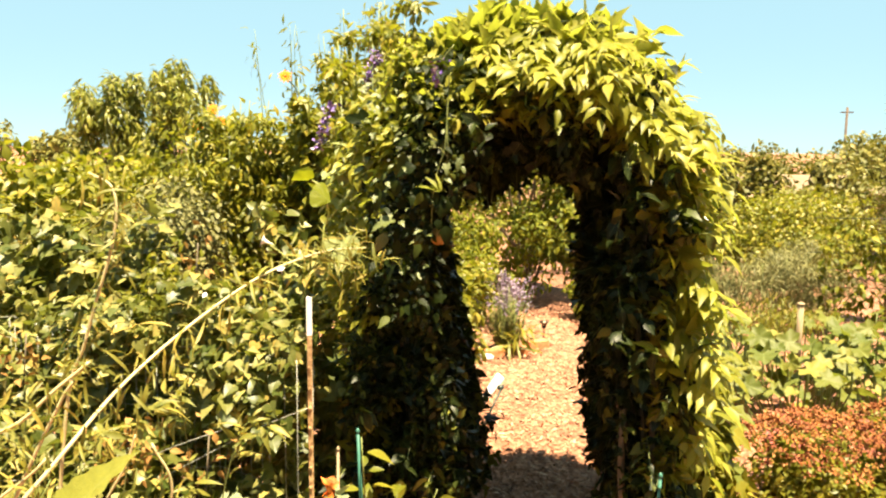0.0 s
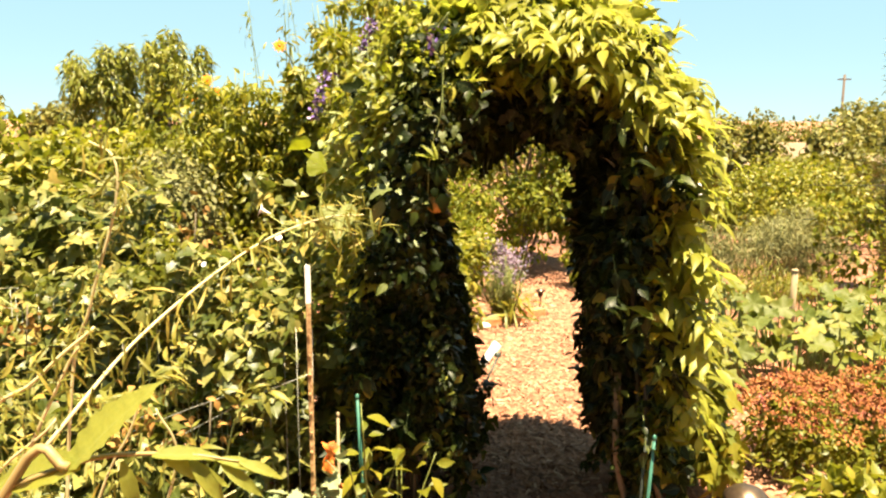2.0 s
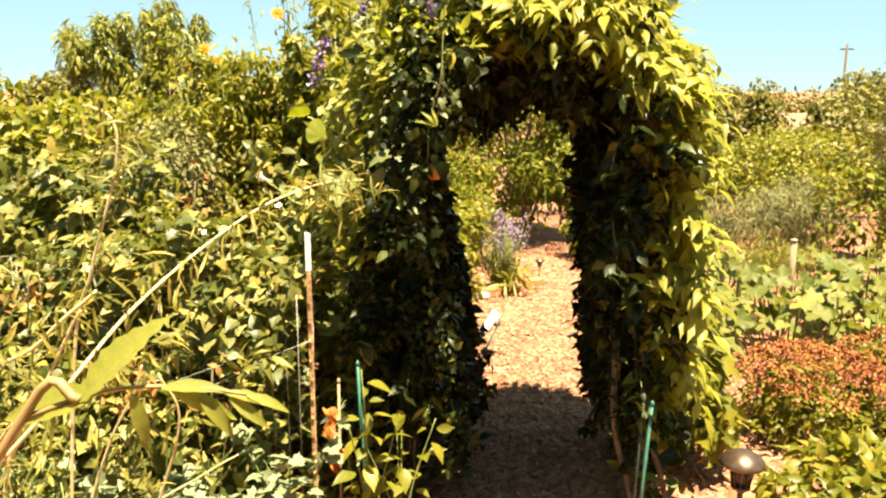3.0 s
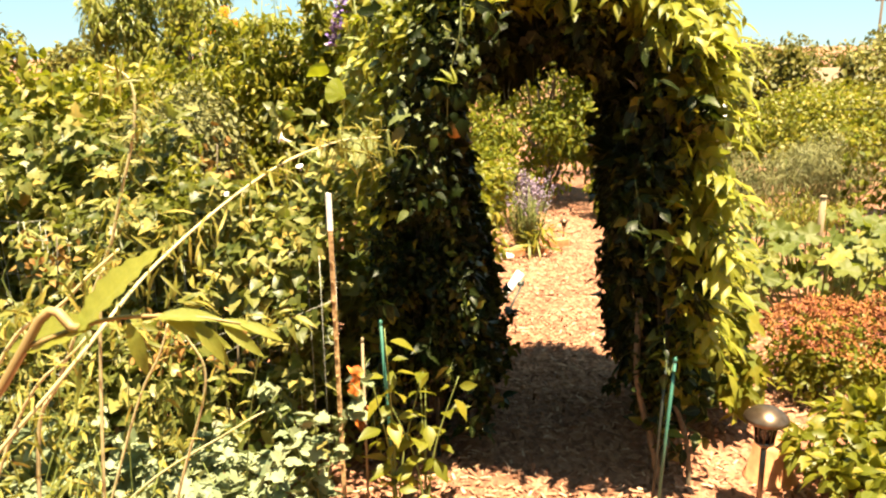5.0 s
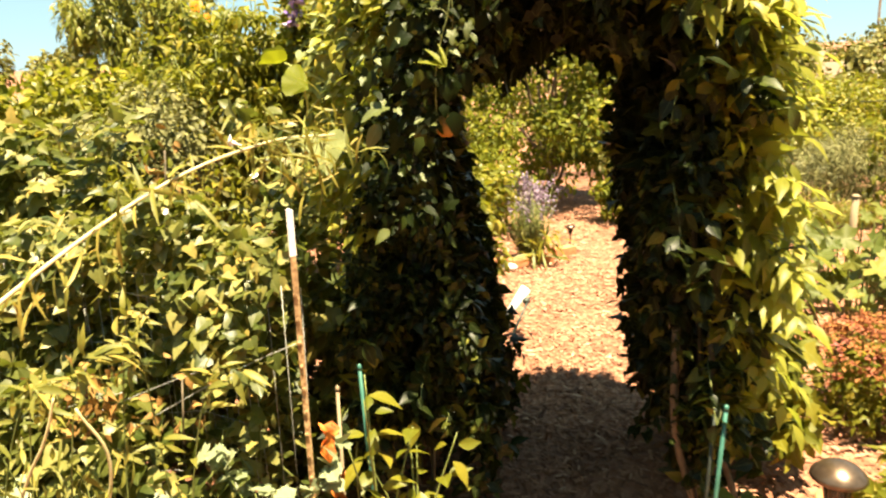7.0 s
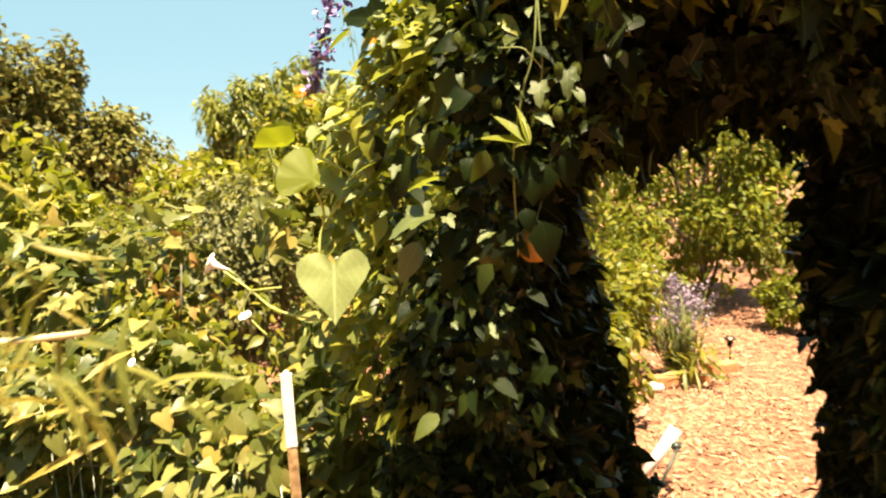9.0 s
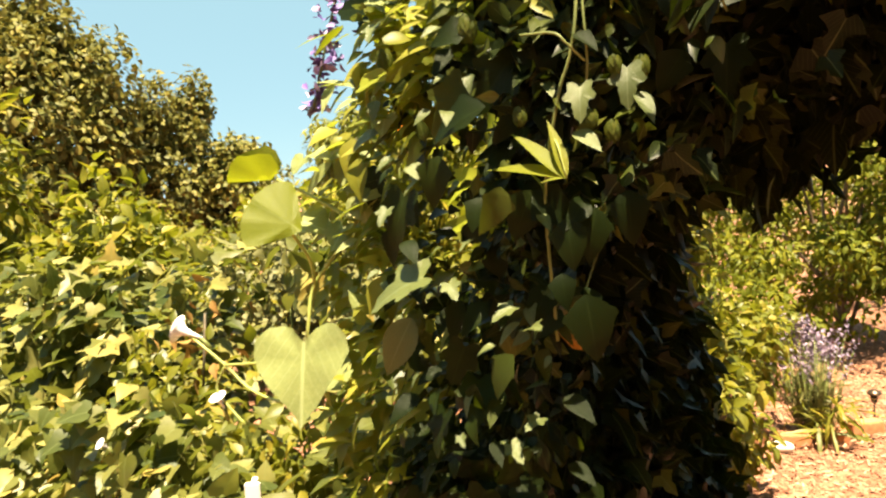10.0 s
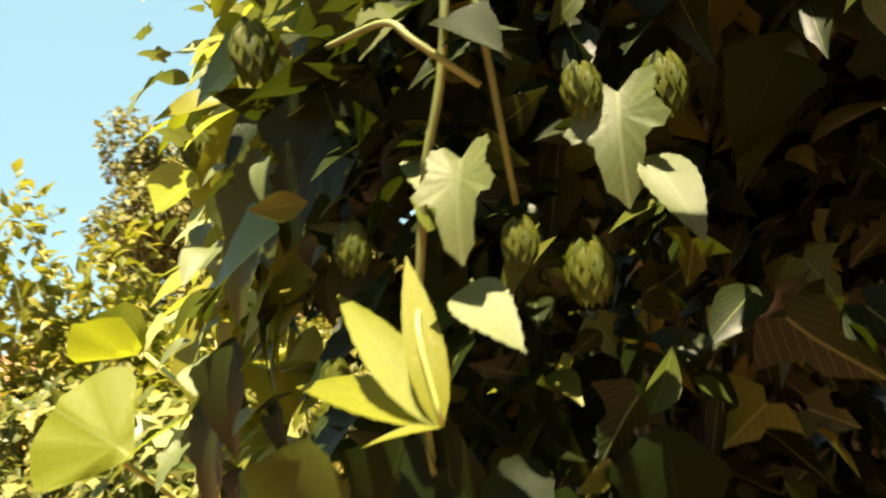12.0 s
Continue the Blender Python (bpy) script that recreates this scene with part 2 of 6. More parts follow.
def noise_colour(nt, scale):
    co = nt.nodes.new("ShaderNodeTexCoord")
    n = nt.nodes.new("ShaderNodeTexNoise")
    n.inputs["Scale"].default_value = scale
    nt.links.new(co.outputs["Object"], n.inputs["Vector"])
    return n.outputs["Color"]


M_DRY = leaf_material("dry_leaf", [(0.0, (0.26, 0.14, 0.06)), (1.0, (0.42, 0.28, 0.15))], (0.5, 0.25, 0.05), 0.7, 0.15)
M_MULCH = mulch_material()


# ---- builders ----
def ground_z(x, y):
    """Height of the ground: level by the arch, falling gently beyond it and more steeply towards the houses."""
    x, y = np.asarray(x, float), np.asarray(y, float)
    z = -0.03 * np.clip(y - 2.8, 0, 7) - 0.11 * np.clip(y - 11, 0, 24)
    lump = 0.018 * np.sin(3.1 * x + 1.0) * np.cos(2.3 * y) + 0.012 * np.sin(7.3 * x + 2.0 * y)
    return z + lump * (np.abs(y) < 30)


def gz(x, y):
    return float(ground_z(x, y))


def thing(name, x, y, label, category, z=None, group="", kind=""):
    ob = new(name)
    ob.empty_display_size = 0.1
    ob.location = (x, y, gz(x, y) if z is None else z)
    return tagged(ob, label, category, group, kind)


def part(name, data, mat, parent=None, label="", kind="", smooth=True):
    """Links a bmesh or mesh, given in world metres, as one object under a thing or a part."""
    if isinstance(data, bmesh.types.BMesh):
        me = bpy.data.meshes.new(name)
        data.to_mesh(me)
        data.free()
    else:
        me = data
    if smooth:
        me.polygons.foreach_set("use_smooth", np.ones(len(me.polygons), bool))
    me.materials.append(mat)
    ob = new(name, me)
    if parent is not None:
        ob.parent = parent
        if parent.data is None:
            ob.matrix_parent_inverse = Matrix.Translation(-parent.location)
    return tagged(ob, label, kind=kind)


def unit(v):
    v = np.asarray(v, float)
    return v / np.maximum(np.linalg.norm(v, axis=-1, keepdims=True), 1e-9)


def blade(widths, fold=0.25, curl=0.25, wave=0.0):
    """A leaf one unit long along x: half widths from stalk to tip, folded along the midrib and bent downwards."""
    n = len(widths)
    us = np.linspace(0, 1, n)
    verts, uv = [], []
    for k, (u, w) in enumerate(zip(us, widths)):
        drop = -curl * u * u
        ripple = wave * (1 if k % 2 else -1)
        for s in (-1, 0, 1):
            verts.append((u, s * w, drop + fold * abs(s) * w + ripple * s))
            uv.append((u, s))
    tris = []
    for k in range(n - 1):
        a, b = 3 * k, 3 * k + 3
        for c in (0, 1):
            tris += [(a + c, b + c, b + c + 1), (a + c, b + c + 1, a + c + 1)]
    return np.array(verts), np.array(tris), np.array(uv)


def fan(outline, fold=0.2, curl=0.25, hub=(0.3, 0.0)):
    """A broad leaf from half an outline of (x, y), mirrored, as a fan round a hub on its midrib."""
    half = list(outline)
    ring = half + [(x, -y) for x, y in reversed(half) if y > 1e-6]
    pts = [hub] + ring
    verts = [(x, y, fold * abs(y) - curl * x * abs(x)) for x, y in pts]
    n = len(ring)
    tris = [(0, 1 + k, 1 + (k + 1) % n) for k in range(n)]
    uv = [(x, y / 0.5) for x, y in pts]
    return np.array(verts, float), np.array(tris), np.array(uv, float)


OVATE = blade([0.03, 0.2, 0.27, 0.2, 0.08, 0.004], 0.3, 0.3)
OVATE_FINE = blade([0.02, 0.13, 0.22, 0.265, 0.265, 0.22, 0.15, 0.07, 0.004], 0.3, 0.32)
LANCE = blade([0.02, 0.09, 0.12, 0.1, 0.05, 0.004], 0.3, 0.45)
WISTERIA = blade([0.02, 0.15, 0.2, 0.16, 0.07, 0.004], 0.3, 0.35)
SLIM = blade([0.02, 0.055, 0.055, 0.004], 0.3, 0.5)
ROUGH = blade([0.03, 0.24, 0.3, 0.004], 0.3, 0.25)
HEART = fan([(0.06, 0.0), (-0.09, 0.12), (-0.1, 0.28), (0.05, 0.42), (0.28, 0.43), (0.55, 0.3), (0.78, 0.14), (1.0, 0.0)], 0.22, 0.2)
BEAN = fan([(0.05, 0.0), (-0.06, 0.14), (-0.04, 0.36), (0.14, 0.5), (0.34, 0.42), (0.44, 0.34), (0.62, 0.26), (0.82, 0.1), (0.95, 0.0)], 0.16, 0.3)
LOBED = fan([(0.05, 0.0), (-0.12, 0.16), (0.0, 0.34), (0.2, 0.56), (0.3, 0.34), (0.42, 0.2), (0.62, 0.24), (0.8, 0.12), (1.0, 0.0)], 0.2, 0.28)
PALMATE = fan([(0.0, 0.0), (-0.22, 0.14), (-0.3, 0.4), (-0.08, 0.42), (0.05, 0.66), (0.24, 0.5), (0.38, 0.36), (0.58, 0.42), (0.74, 0.24), (0.8, 0.1), (0.95, 0.0)], 0.18, 0.22, (0.1, 0.0))


def heart_blade(outline, fold, curl, turn=0.0, ripple=0.02):
    """A heart-shaped leaf with rings of vertices, rippled at its edge; turn folds one half under along the midrib."""
    half = list(outline)
    ring = half + [(x, -y) for x, y in reversed(half) if y > 1e-6]
    hub = (0.2, 0.0)
    verts, uv = [], []
    for lay in range(1, 5):
        q = lay / 4
        for k, (x, y) in enumerate(ring):
            x, y = hub[0] + (x - hub[0]) * q, y * q
            z = fold * abs(y) * (0.4 + 0.6 * q) - curl * x * abs(x) + ripple * q * q * math.sin(k * 1.9)
            if turn and y < 0:
                y, z = y * math.cos(turn), z - y * math.sin(turn) * 0.6
            verts.append((x, y, z))
            uv.append((x, y / 0.5))
    n = len(ring)
    hubv = len(verts)
    verts.append((hub[0], 0.0, -curl * 0.04))
    uv.append((hub[0], 0.0))
    tris = [(hubv, k, (k + 1) % n) for k in range(n)]
    for lay in range(3):
        for k in range(n):
            a, b = lay * n + k, lay * n + (k + 1) % n
            tris += [(a, a + n, b + n), (a, b + n, b)]
    return np.array(verts, float), np.array(tris), np.array(uv, float)


def saw(n, width, depth, curl, lobe=0.0):
    """A leaf with a toothed edge and a finer surface, for those that are passed closely."""
    ws = []
    for k in range(n):
        u = k / (n - 1)
        w = width * math.sin(math.pi * u ** 0.72) ** 0.9
        if lobe:
            w += lobe * math.exp(-((u - 0.3) / 0.09) ** 2)
        ws.append(max(w - (depth if k % 2 else 0), 0.006))
    ws[0], ws[-1] = 0.02, 0.004
    return blade(ws, 0.28, curl)


SAW_A = saw(17, 0.27, 0.018, 0.35)
SAW_B = saw(17, 0.24, 0.016, 0.25, 0.07)
SAW_C = saw(17, 0.3, 0.02, 0.5, 0.04)


def lobed_hop():
    """Half the outline of a three-lobed hop leaf with a toothed edge, from stalk to tip."""
    out = [(0.0, 0.0)]
    for k in range(23):
        a = math.radians(150 - 150 * k / 23)
        r = 0.34 + 0.52 * math.exp(-(a / 0.42) ** 2) + 0.2 * math.exp(-((a - 1.05) / 0.3) ** 2) + 0.1 * math.exp(-((a - 2.2) / 0.3) ** 2)
        r *= 1.0 if k % 2 else 0.93
        out.append((0.14 + r * math.cos(a), r * math.sin(a)))
    return out + [(1.0, 0.0)]


TRILOBE = heart_blade(lobed_hop(), 0.22, 0.3, 0.0, 0.007)


def fast_mesh(name, verts, tris, uv=None):
    me = bpy.data.meshes.new(name)
    nv, nt = len(verts), len(tris)
    me.vertices.add(nv)
    me.vertices.foreach_set("co", np.ascontiguousarray(verts, np.float32).ravel())
    me.loops.add(nt * 3)
    me.loops.foreach_set("vertex_index", np.ascontiguousarray(tris, np.int32).ravel())
    me.polygons.add(nt)
    me.polygons.foreach_set("loop_start", np.arange(0, nt * 3, 3, dtype=np.int32))
    if uv is not None:
        lay = me.uv_layers.new(name="UVMap")
        lay.data.foreach_set("uv", np.ascontiguousarray(uv[tris.ravel()], np.float32).ravel())
    me.update(calc_edges=True)
    return me


def frames(tip, nrm):
    """Turns for leaves: x along the tip, z along the normal as nearly as can be."""
    x = unit(tip)
    z = nrm - (nrm * x).sum(-1, keepdims=True) * x
    z = unit(z)
    y = np.cross(z, x)
    return np.stack([x, y, z], axis=-1)


def leaves(name, shape, pos, tip, nrm, size):
    """One mesh of many leaves."""
    v, f, uv = shape
    n = len(pos)
    rot = frames(np.asarray(tip, float), np.asarray(nrm, float))
    w = np.einsum("nij,kj->nki", rot, v) * np.asarray(size)[:, None, None] + np.asarray(pos)[:, None, :]
    t = f[None] + (np.arange(n) * len(v))[:, None, None]
    return fast_mesh(name, w.reshape(-1, 3), t.reshape(-1, 3), np.tile(uv, (n, 1)))


def one_leaf(name, me, mat, parent, at, tip, nrm, size):
    """A leaf of its own that shares its mesh with its like."""
    r = frames(np.array([tip], float), np.array([nrm], float))[0]
    m = Matrix(((*r[0], 0), (*r[1], 0), (*r[2], 0), (0, 0, 0, 1)))
    ob = new(name, me)
    base = Vector((0, 0, 0))
    up = parent
    while up is not None:
        base += up.location
        up = up.parent
    ob.parent = parent
    ob.matrix_basis = Matrix.Translation(Vector(at) - base) @ m @ Matrix.Scale(size, 4)
    return ob


def leaf_data(name, shape, mat):
    me = fast_mesh(name, shape[0], shape[1], shape[2])
    me.polygons.foreach_set("use_smooth", np.ones(len(me.polygons), bool))
    me.materials.append(mat)
    return me


def tube(pts, radii, sides=6, bm=None):
    """A tapered round bar along a line of points."""
    bm = bm or bmesh.new()
    pts = [Vector(p) for p in pts]
    if isinstance(radii, (int, float)):
        radii = [radii] * len(pts)
    rings = []
    side = Vector((0.31, 0.87, 0.13)).normalized()
    for k, p in enumerate(pts):
        d = (pts[min(k + 1, len(pts) - 1)] - pts[max(k - 1, 0)]).normalized()
        a = (side - d * side.dot(d))
        if a.length < 1e-3:
            a = d.orthogonal()
        a.normalize()
        side = a
        b = d.cross(a)
        rings.append([bm.verts.new(p + radii[k] * (a * math.cos(2 * math.pi * j / sides) + b * math.sin(2 * math.pi * j / sides))) for j in range(sides)])
    for r, s in zip(rings, rings[1:]):
        for j in range(sides):
            bm.faces.new((r[j], r[(j + 1) % sides], s[(j + 1) % sides], s[j]))
    bm.faces.new(list(reversed(rings[0])))
    bm.faces.new(rings[-1])
    return bm


def smooth_line(pts, n=8):
    """A soft curve through a few points."""
    p = [np.array(q, float) for q in pts]
    p = [2 * p[0] - p[1]] + p + [2 * p[-1] - p[-2]]
    out = []
    for k in range(1, len(p) - 2):
        for j in range(n):
            t = j / n
            a, b, c, d = p[k - 1], p[k], p[k + 1], p[k + 2]
            out.append(0.5 * (2 * b + (c - a) * t + (2 * a - 5 * b + 4 * c - d) * t * t + (3 * b - a - 3 * c + d) * t ** 3))
    out.append(p[-2])
    return out


def lathe(profile, sides=24, at=(0, 0, 0)):
    bm = bmesh.new()
    rings = [[bm.verts.new((at[0] + r * math.cos(2 * math.pi * j / sides), at[1] + r * math.sin(2 * math.pi * j / sides), at[2] + z)) for j in range(sides)] for r, z in profile]
    for r, s in zip(rings, rings[1:]):
        for j in range(sides):
            bm.faces.new((r[j], r[(j + 1) % sides], s[(j + 1) % sides], s[j]))
    bm.faces.new(list(reversed(rings[0])))
    bm.faces.new(rings[-1])
    return bm


def box(cx, cy, cz, sx, sy, sz, bevel=0.0, turn=0.0, bm=None):
    bm = bm or bmesh.new()
    m = Matrix.Translation((cx, cy, cz)) @ Matrix.Rotation(turn, 4, "Z") @ Matrix.Diagonal((sx, sy, sz, 1))
    got = bmesh.ops.create_cube(bm, size=1, matrix=m)
    if bevel:
        es = list({e for v in got["verts"] for e in v.link_edges})
        bmesh.ops.bevel(bm, geom=es, offset=bevel, segments=2, affect="EDGES")
    return bm


def clump_cloud(rs, centre, radii, clumps, n, spread=0.36, shell=0.55):
    """Places and outward ways for leaves in uneven clumps that fill an ellipsoid."""
    c = rs.normal(size=(clumps, 3))
    c = unit(c) * rs.uniform(0.25, 0.85, (clumps, 1)) ** 0.6
    rad = spread * rs.uniform(0.65, 1.25, clumps)
    k = rs.randint(0, clumps, n)
    d = unit(rs.normal(size=(n, 3)))
    r = rs.uniform(shell ** 3, 1, (n, 1)) ** (1 / 3)
    p = c[k] + d * r * rad[k][:, None]
    return np.array(centre) + p * np.array(radii), unit(d + 0.7 * unit(p)), np.array(centre) + c * np.array(radii)


def aim(rs, out, droop=0.45, lift=1.0, jitter=0.55):
    n = len(out)
    nrm = unit(out * 0.7 + np.array([0, 0, lift]) + rs.normal(size=(n, 3)) * jitter)
    tip = unit(out * 0.6 + np.array([0, 0, -droop]) + rs.normal(size=(n, 3)) * jitter)
    return tip, nrm


def bush(name, label, category, x, y, radii, n, shape, size, mat, seed, clumps=16, stems=6, low=0.1, droop=0.5, spread=0.4, group="", stem_mat=None, stem_r=0.012, kind="", lift=1.0, z=None):
    """A shrub: stems from the ground and a crown of leaves in clumps."""
    rs = np.random.RandomState(seed)
    base = gz(x, y) if z is None else z
    ob = thing(name, x, y, label, category, base, group)
    rx, ry, h = radii
    cz = base + low + (h - low) / 2
    pos, out, cs = clump_cloud(rs, (x, y, cz), (rx, ry, (h - low) / 2), clumps, n, spread)
    keep = pos[:, 2] > base + 0.02
    pos, out = pos[keep], out[keep]
    tip, nrm = aim(rs, out, droop, lift)
    sz = size * rs.uniform(0.6, 1.25, len(pos))
    part("foliage", leaves("foliage", shape, pos, tip, nrm, sz), mat, ob, kind="stuff")
    for k in range(stems):
        c = cs[k % len(cs)]
        b = np.array([x + rs.uniform(-0.12, 0.12) * rx, y + rs.uniform(-0.12, 0.12) * ry, base - 0.05])
        mid = (b * 0.5 + c * 0.5) + rs.uniform(-0.06, 0.06, 3) * rx
        part("stem", tube(smooth_line([b, mid, c], 4), [stem_r * (1 - 0.07 * j) for j in range(9)], 5), stem_mat or M_STEM, ob)
    return ob


def tree(name, label, x, y, height, crown_r, crown_low, n, shape, size, mat, seed, clumps=40, trunk_r=0.12, droop=0.6, spread=0.3, limbs=7, group="", ry=None, shell=0.45):
    """A tree: tapered trunk, limbs and a crown of many leaves with gaps."""
    rs = np.random.RandomState(seed)
    base = gz(x, y)
    ob = thing(name, x, y, label, "tree", base, group)
    cz = base + (height + crown_low) / 2
    pos, out, cs = clump_cloud(rs, (x, y, cz), (crown_r, ry or crown_r, (height - crown_low) / 2), clumps, n, spread, shell)
    tip, nrm = aim(rs, out, droop)
    part("crown", leaves("crown", shape, pos, tip, nrm, size * rs.uniform(0.6, 1.3, n)), mat, ob, kind="stuff")
    top = base + crown_low + 0.55 * (height - crown_low)
    line = smooth_line([(x, y, base - 0.1), (x + 0.06 * crown_r, y, base + crown_low * 0.7), (x - 0.05 * crown_r, y, top)], 5)
    part("trunk", tube(line, [trunk_r * (1 - 0.75 * j / (len(line) - 1)) for j in range(len(line))], 9), M_BARK, ob)
    for k in range(limbs):
        c = cs[k]
        s = np.array(line[4 + k % 5])
        mid = s * 0.45 + c * 0.55 + np.array([0, 0, 0.05 * height])
        part("limb", tube(smooth_line([s, mid, c], 4), [trunk_r * 0.4 * (1 - 0.1 * j) for j in range(9)], 6), M_BARK, ob)
    return ob


# ---- ground ----
def build_ground():
    xs = np.concatenate([np.linspace(-400, -30, 12), np.linspace(-25, -5, 14), np.linspace(-4.5, 6, 76), np.linspace(7, 30, 16), np.linspace(40, 400, 12)])
    ys = np.concatenate([np.linspace(-400, -20, 10), np.linspace(-15, -1, 10), np.linspace(-0.8, 11, 92), np.linspace(12, 36, 18), np.linspace(45, 600, 12)])
    gx, gy = np.meshgrid(xs, ys)
    v = np.stack([gx, gy, ground_z(gx, gy)], -1).reshape(-1, 3)
    nx, ny = len(xs), len(ys)
    i = (np.arange(ny - 1)[:, None] * nx + np.arange(nx - 1)[None]).ravel()
    t = np.concatenate([np.stack([i, i + 1, i + nx + 1], -1), np.stack([i, i + nx + 1, i + nx], -1)])
    ob = part("ground", fast_mesh("ground", v, t), M_MULCH)
    return tagged(ob, "garden ground of tan and orange bark mulch", "ground", kind="structure")


build_ground()


def build_chips():
    rs = np.random.RandomState(5)
    n = 26000
    x = np.concatenate([rs.normal(0.7, 0.75, n // 2), rs.uniform(-2.0, 3.2, n - n // 2)])
    y = rs.uniform(1.2, 9.5, n) ** 1.0
    p = np.stack([x, y, ground_z(x, y) + rs.uniform(0.002, 0.016, n)], -1)
    shape = (np.array([(-0.5, -0.16, 0), (0.5, -0.1, 0), (0.46, 0.14, 0), (-0.44, 0.12, 0), (0.02, 0.0, 0.1)]),
             np.array([(0, 1, 4), (1, 2, 4), (2, 3, 4), (3, 0, 4)]), np.zeros((5, 2)))
    tip = rs.normal(size=(n, 3)) * np.array([1, 1, 0.22])
    nrm = np.array([0, 0, 1]) + rs.normal(size=(n, 3)) * 0.3
    ob = part("wood_chips", leaves("wood_chips", shape, p, tip, nrm, rs.uniform(0.018, 0.055, n)), M_CHIP, None, smooth=False)
    tagged(ob, "loose tan wood chips scattered over the garden path", "wood chips", kind="stuff")


build_chips()

# ---- vine arch over the path ----
ARCH_Y1 = 4.02


def arch_point(side, s):
    """A point of the arch's outline in x and z: side 0 is the clear inner line, 1 the outer edge of the leaves; s runs 0 to 1 from foot to foot."""
    cx = 0.58 * (1 - side) + 0.535 * side
    half = 0.34 * (1 - side) + 0.555 * side
    spring = 1.28 * (1 - side) + 1.3 * side
    rise = 0.47 * (1 - side) + 0.84 * side
    arc = math.pi * 0.5 * (half + rise)
    total = 2 * spring + arc
    d = s * total
    flare = 0.06 * side
    if d < spring:
        lean = 0.16 * min(max((1.3 - d) / 0.9, 0.0), 1.0) - 0.06
        return cx - half - flare * (1 - d / spring) + (1 - side) * lean, d, (-1.0, 0.0)
    if d > total - spring:
        h = total - d
        return cx + half + flare * (1 - h / spring) * 1.8 + (1 - side) * (0.14 * (1 - h / spring) - 0.05), h, (1.0, 0.0)
    a = math.pi * (d - spring) / arc
    shoulder = 0.17 * side * max(0.0, -math.cos(a)) * math.sin(a)
    return cx - half * math.cos(a) + shoulder, spring + rise * math.sin(a), (-math.cos(a), math.sin(a))


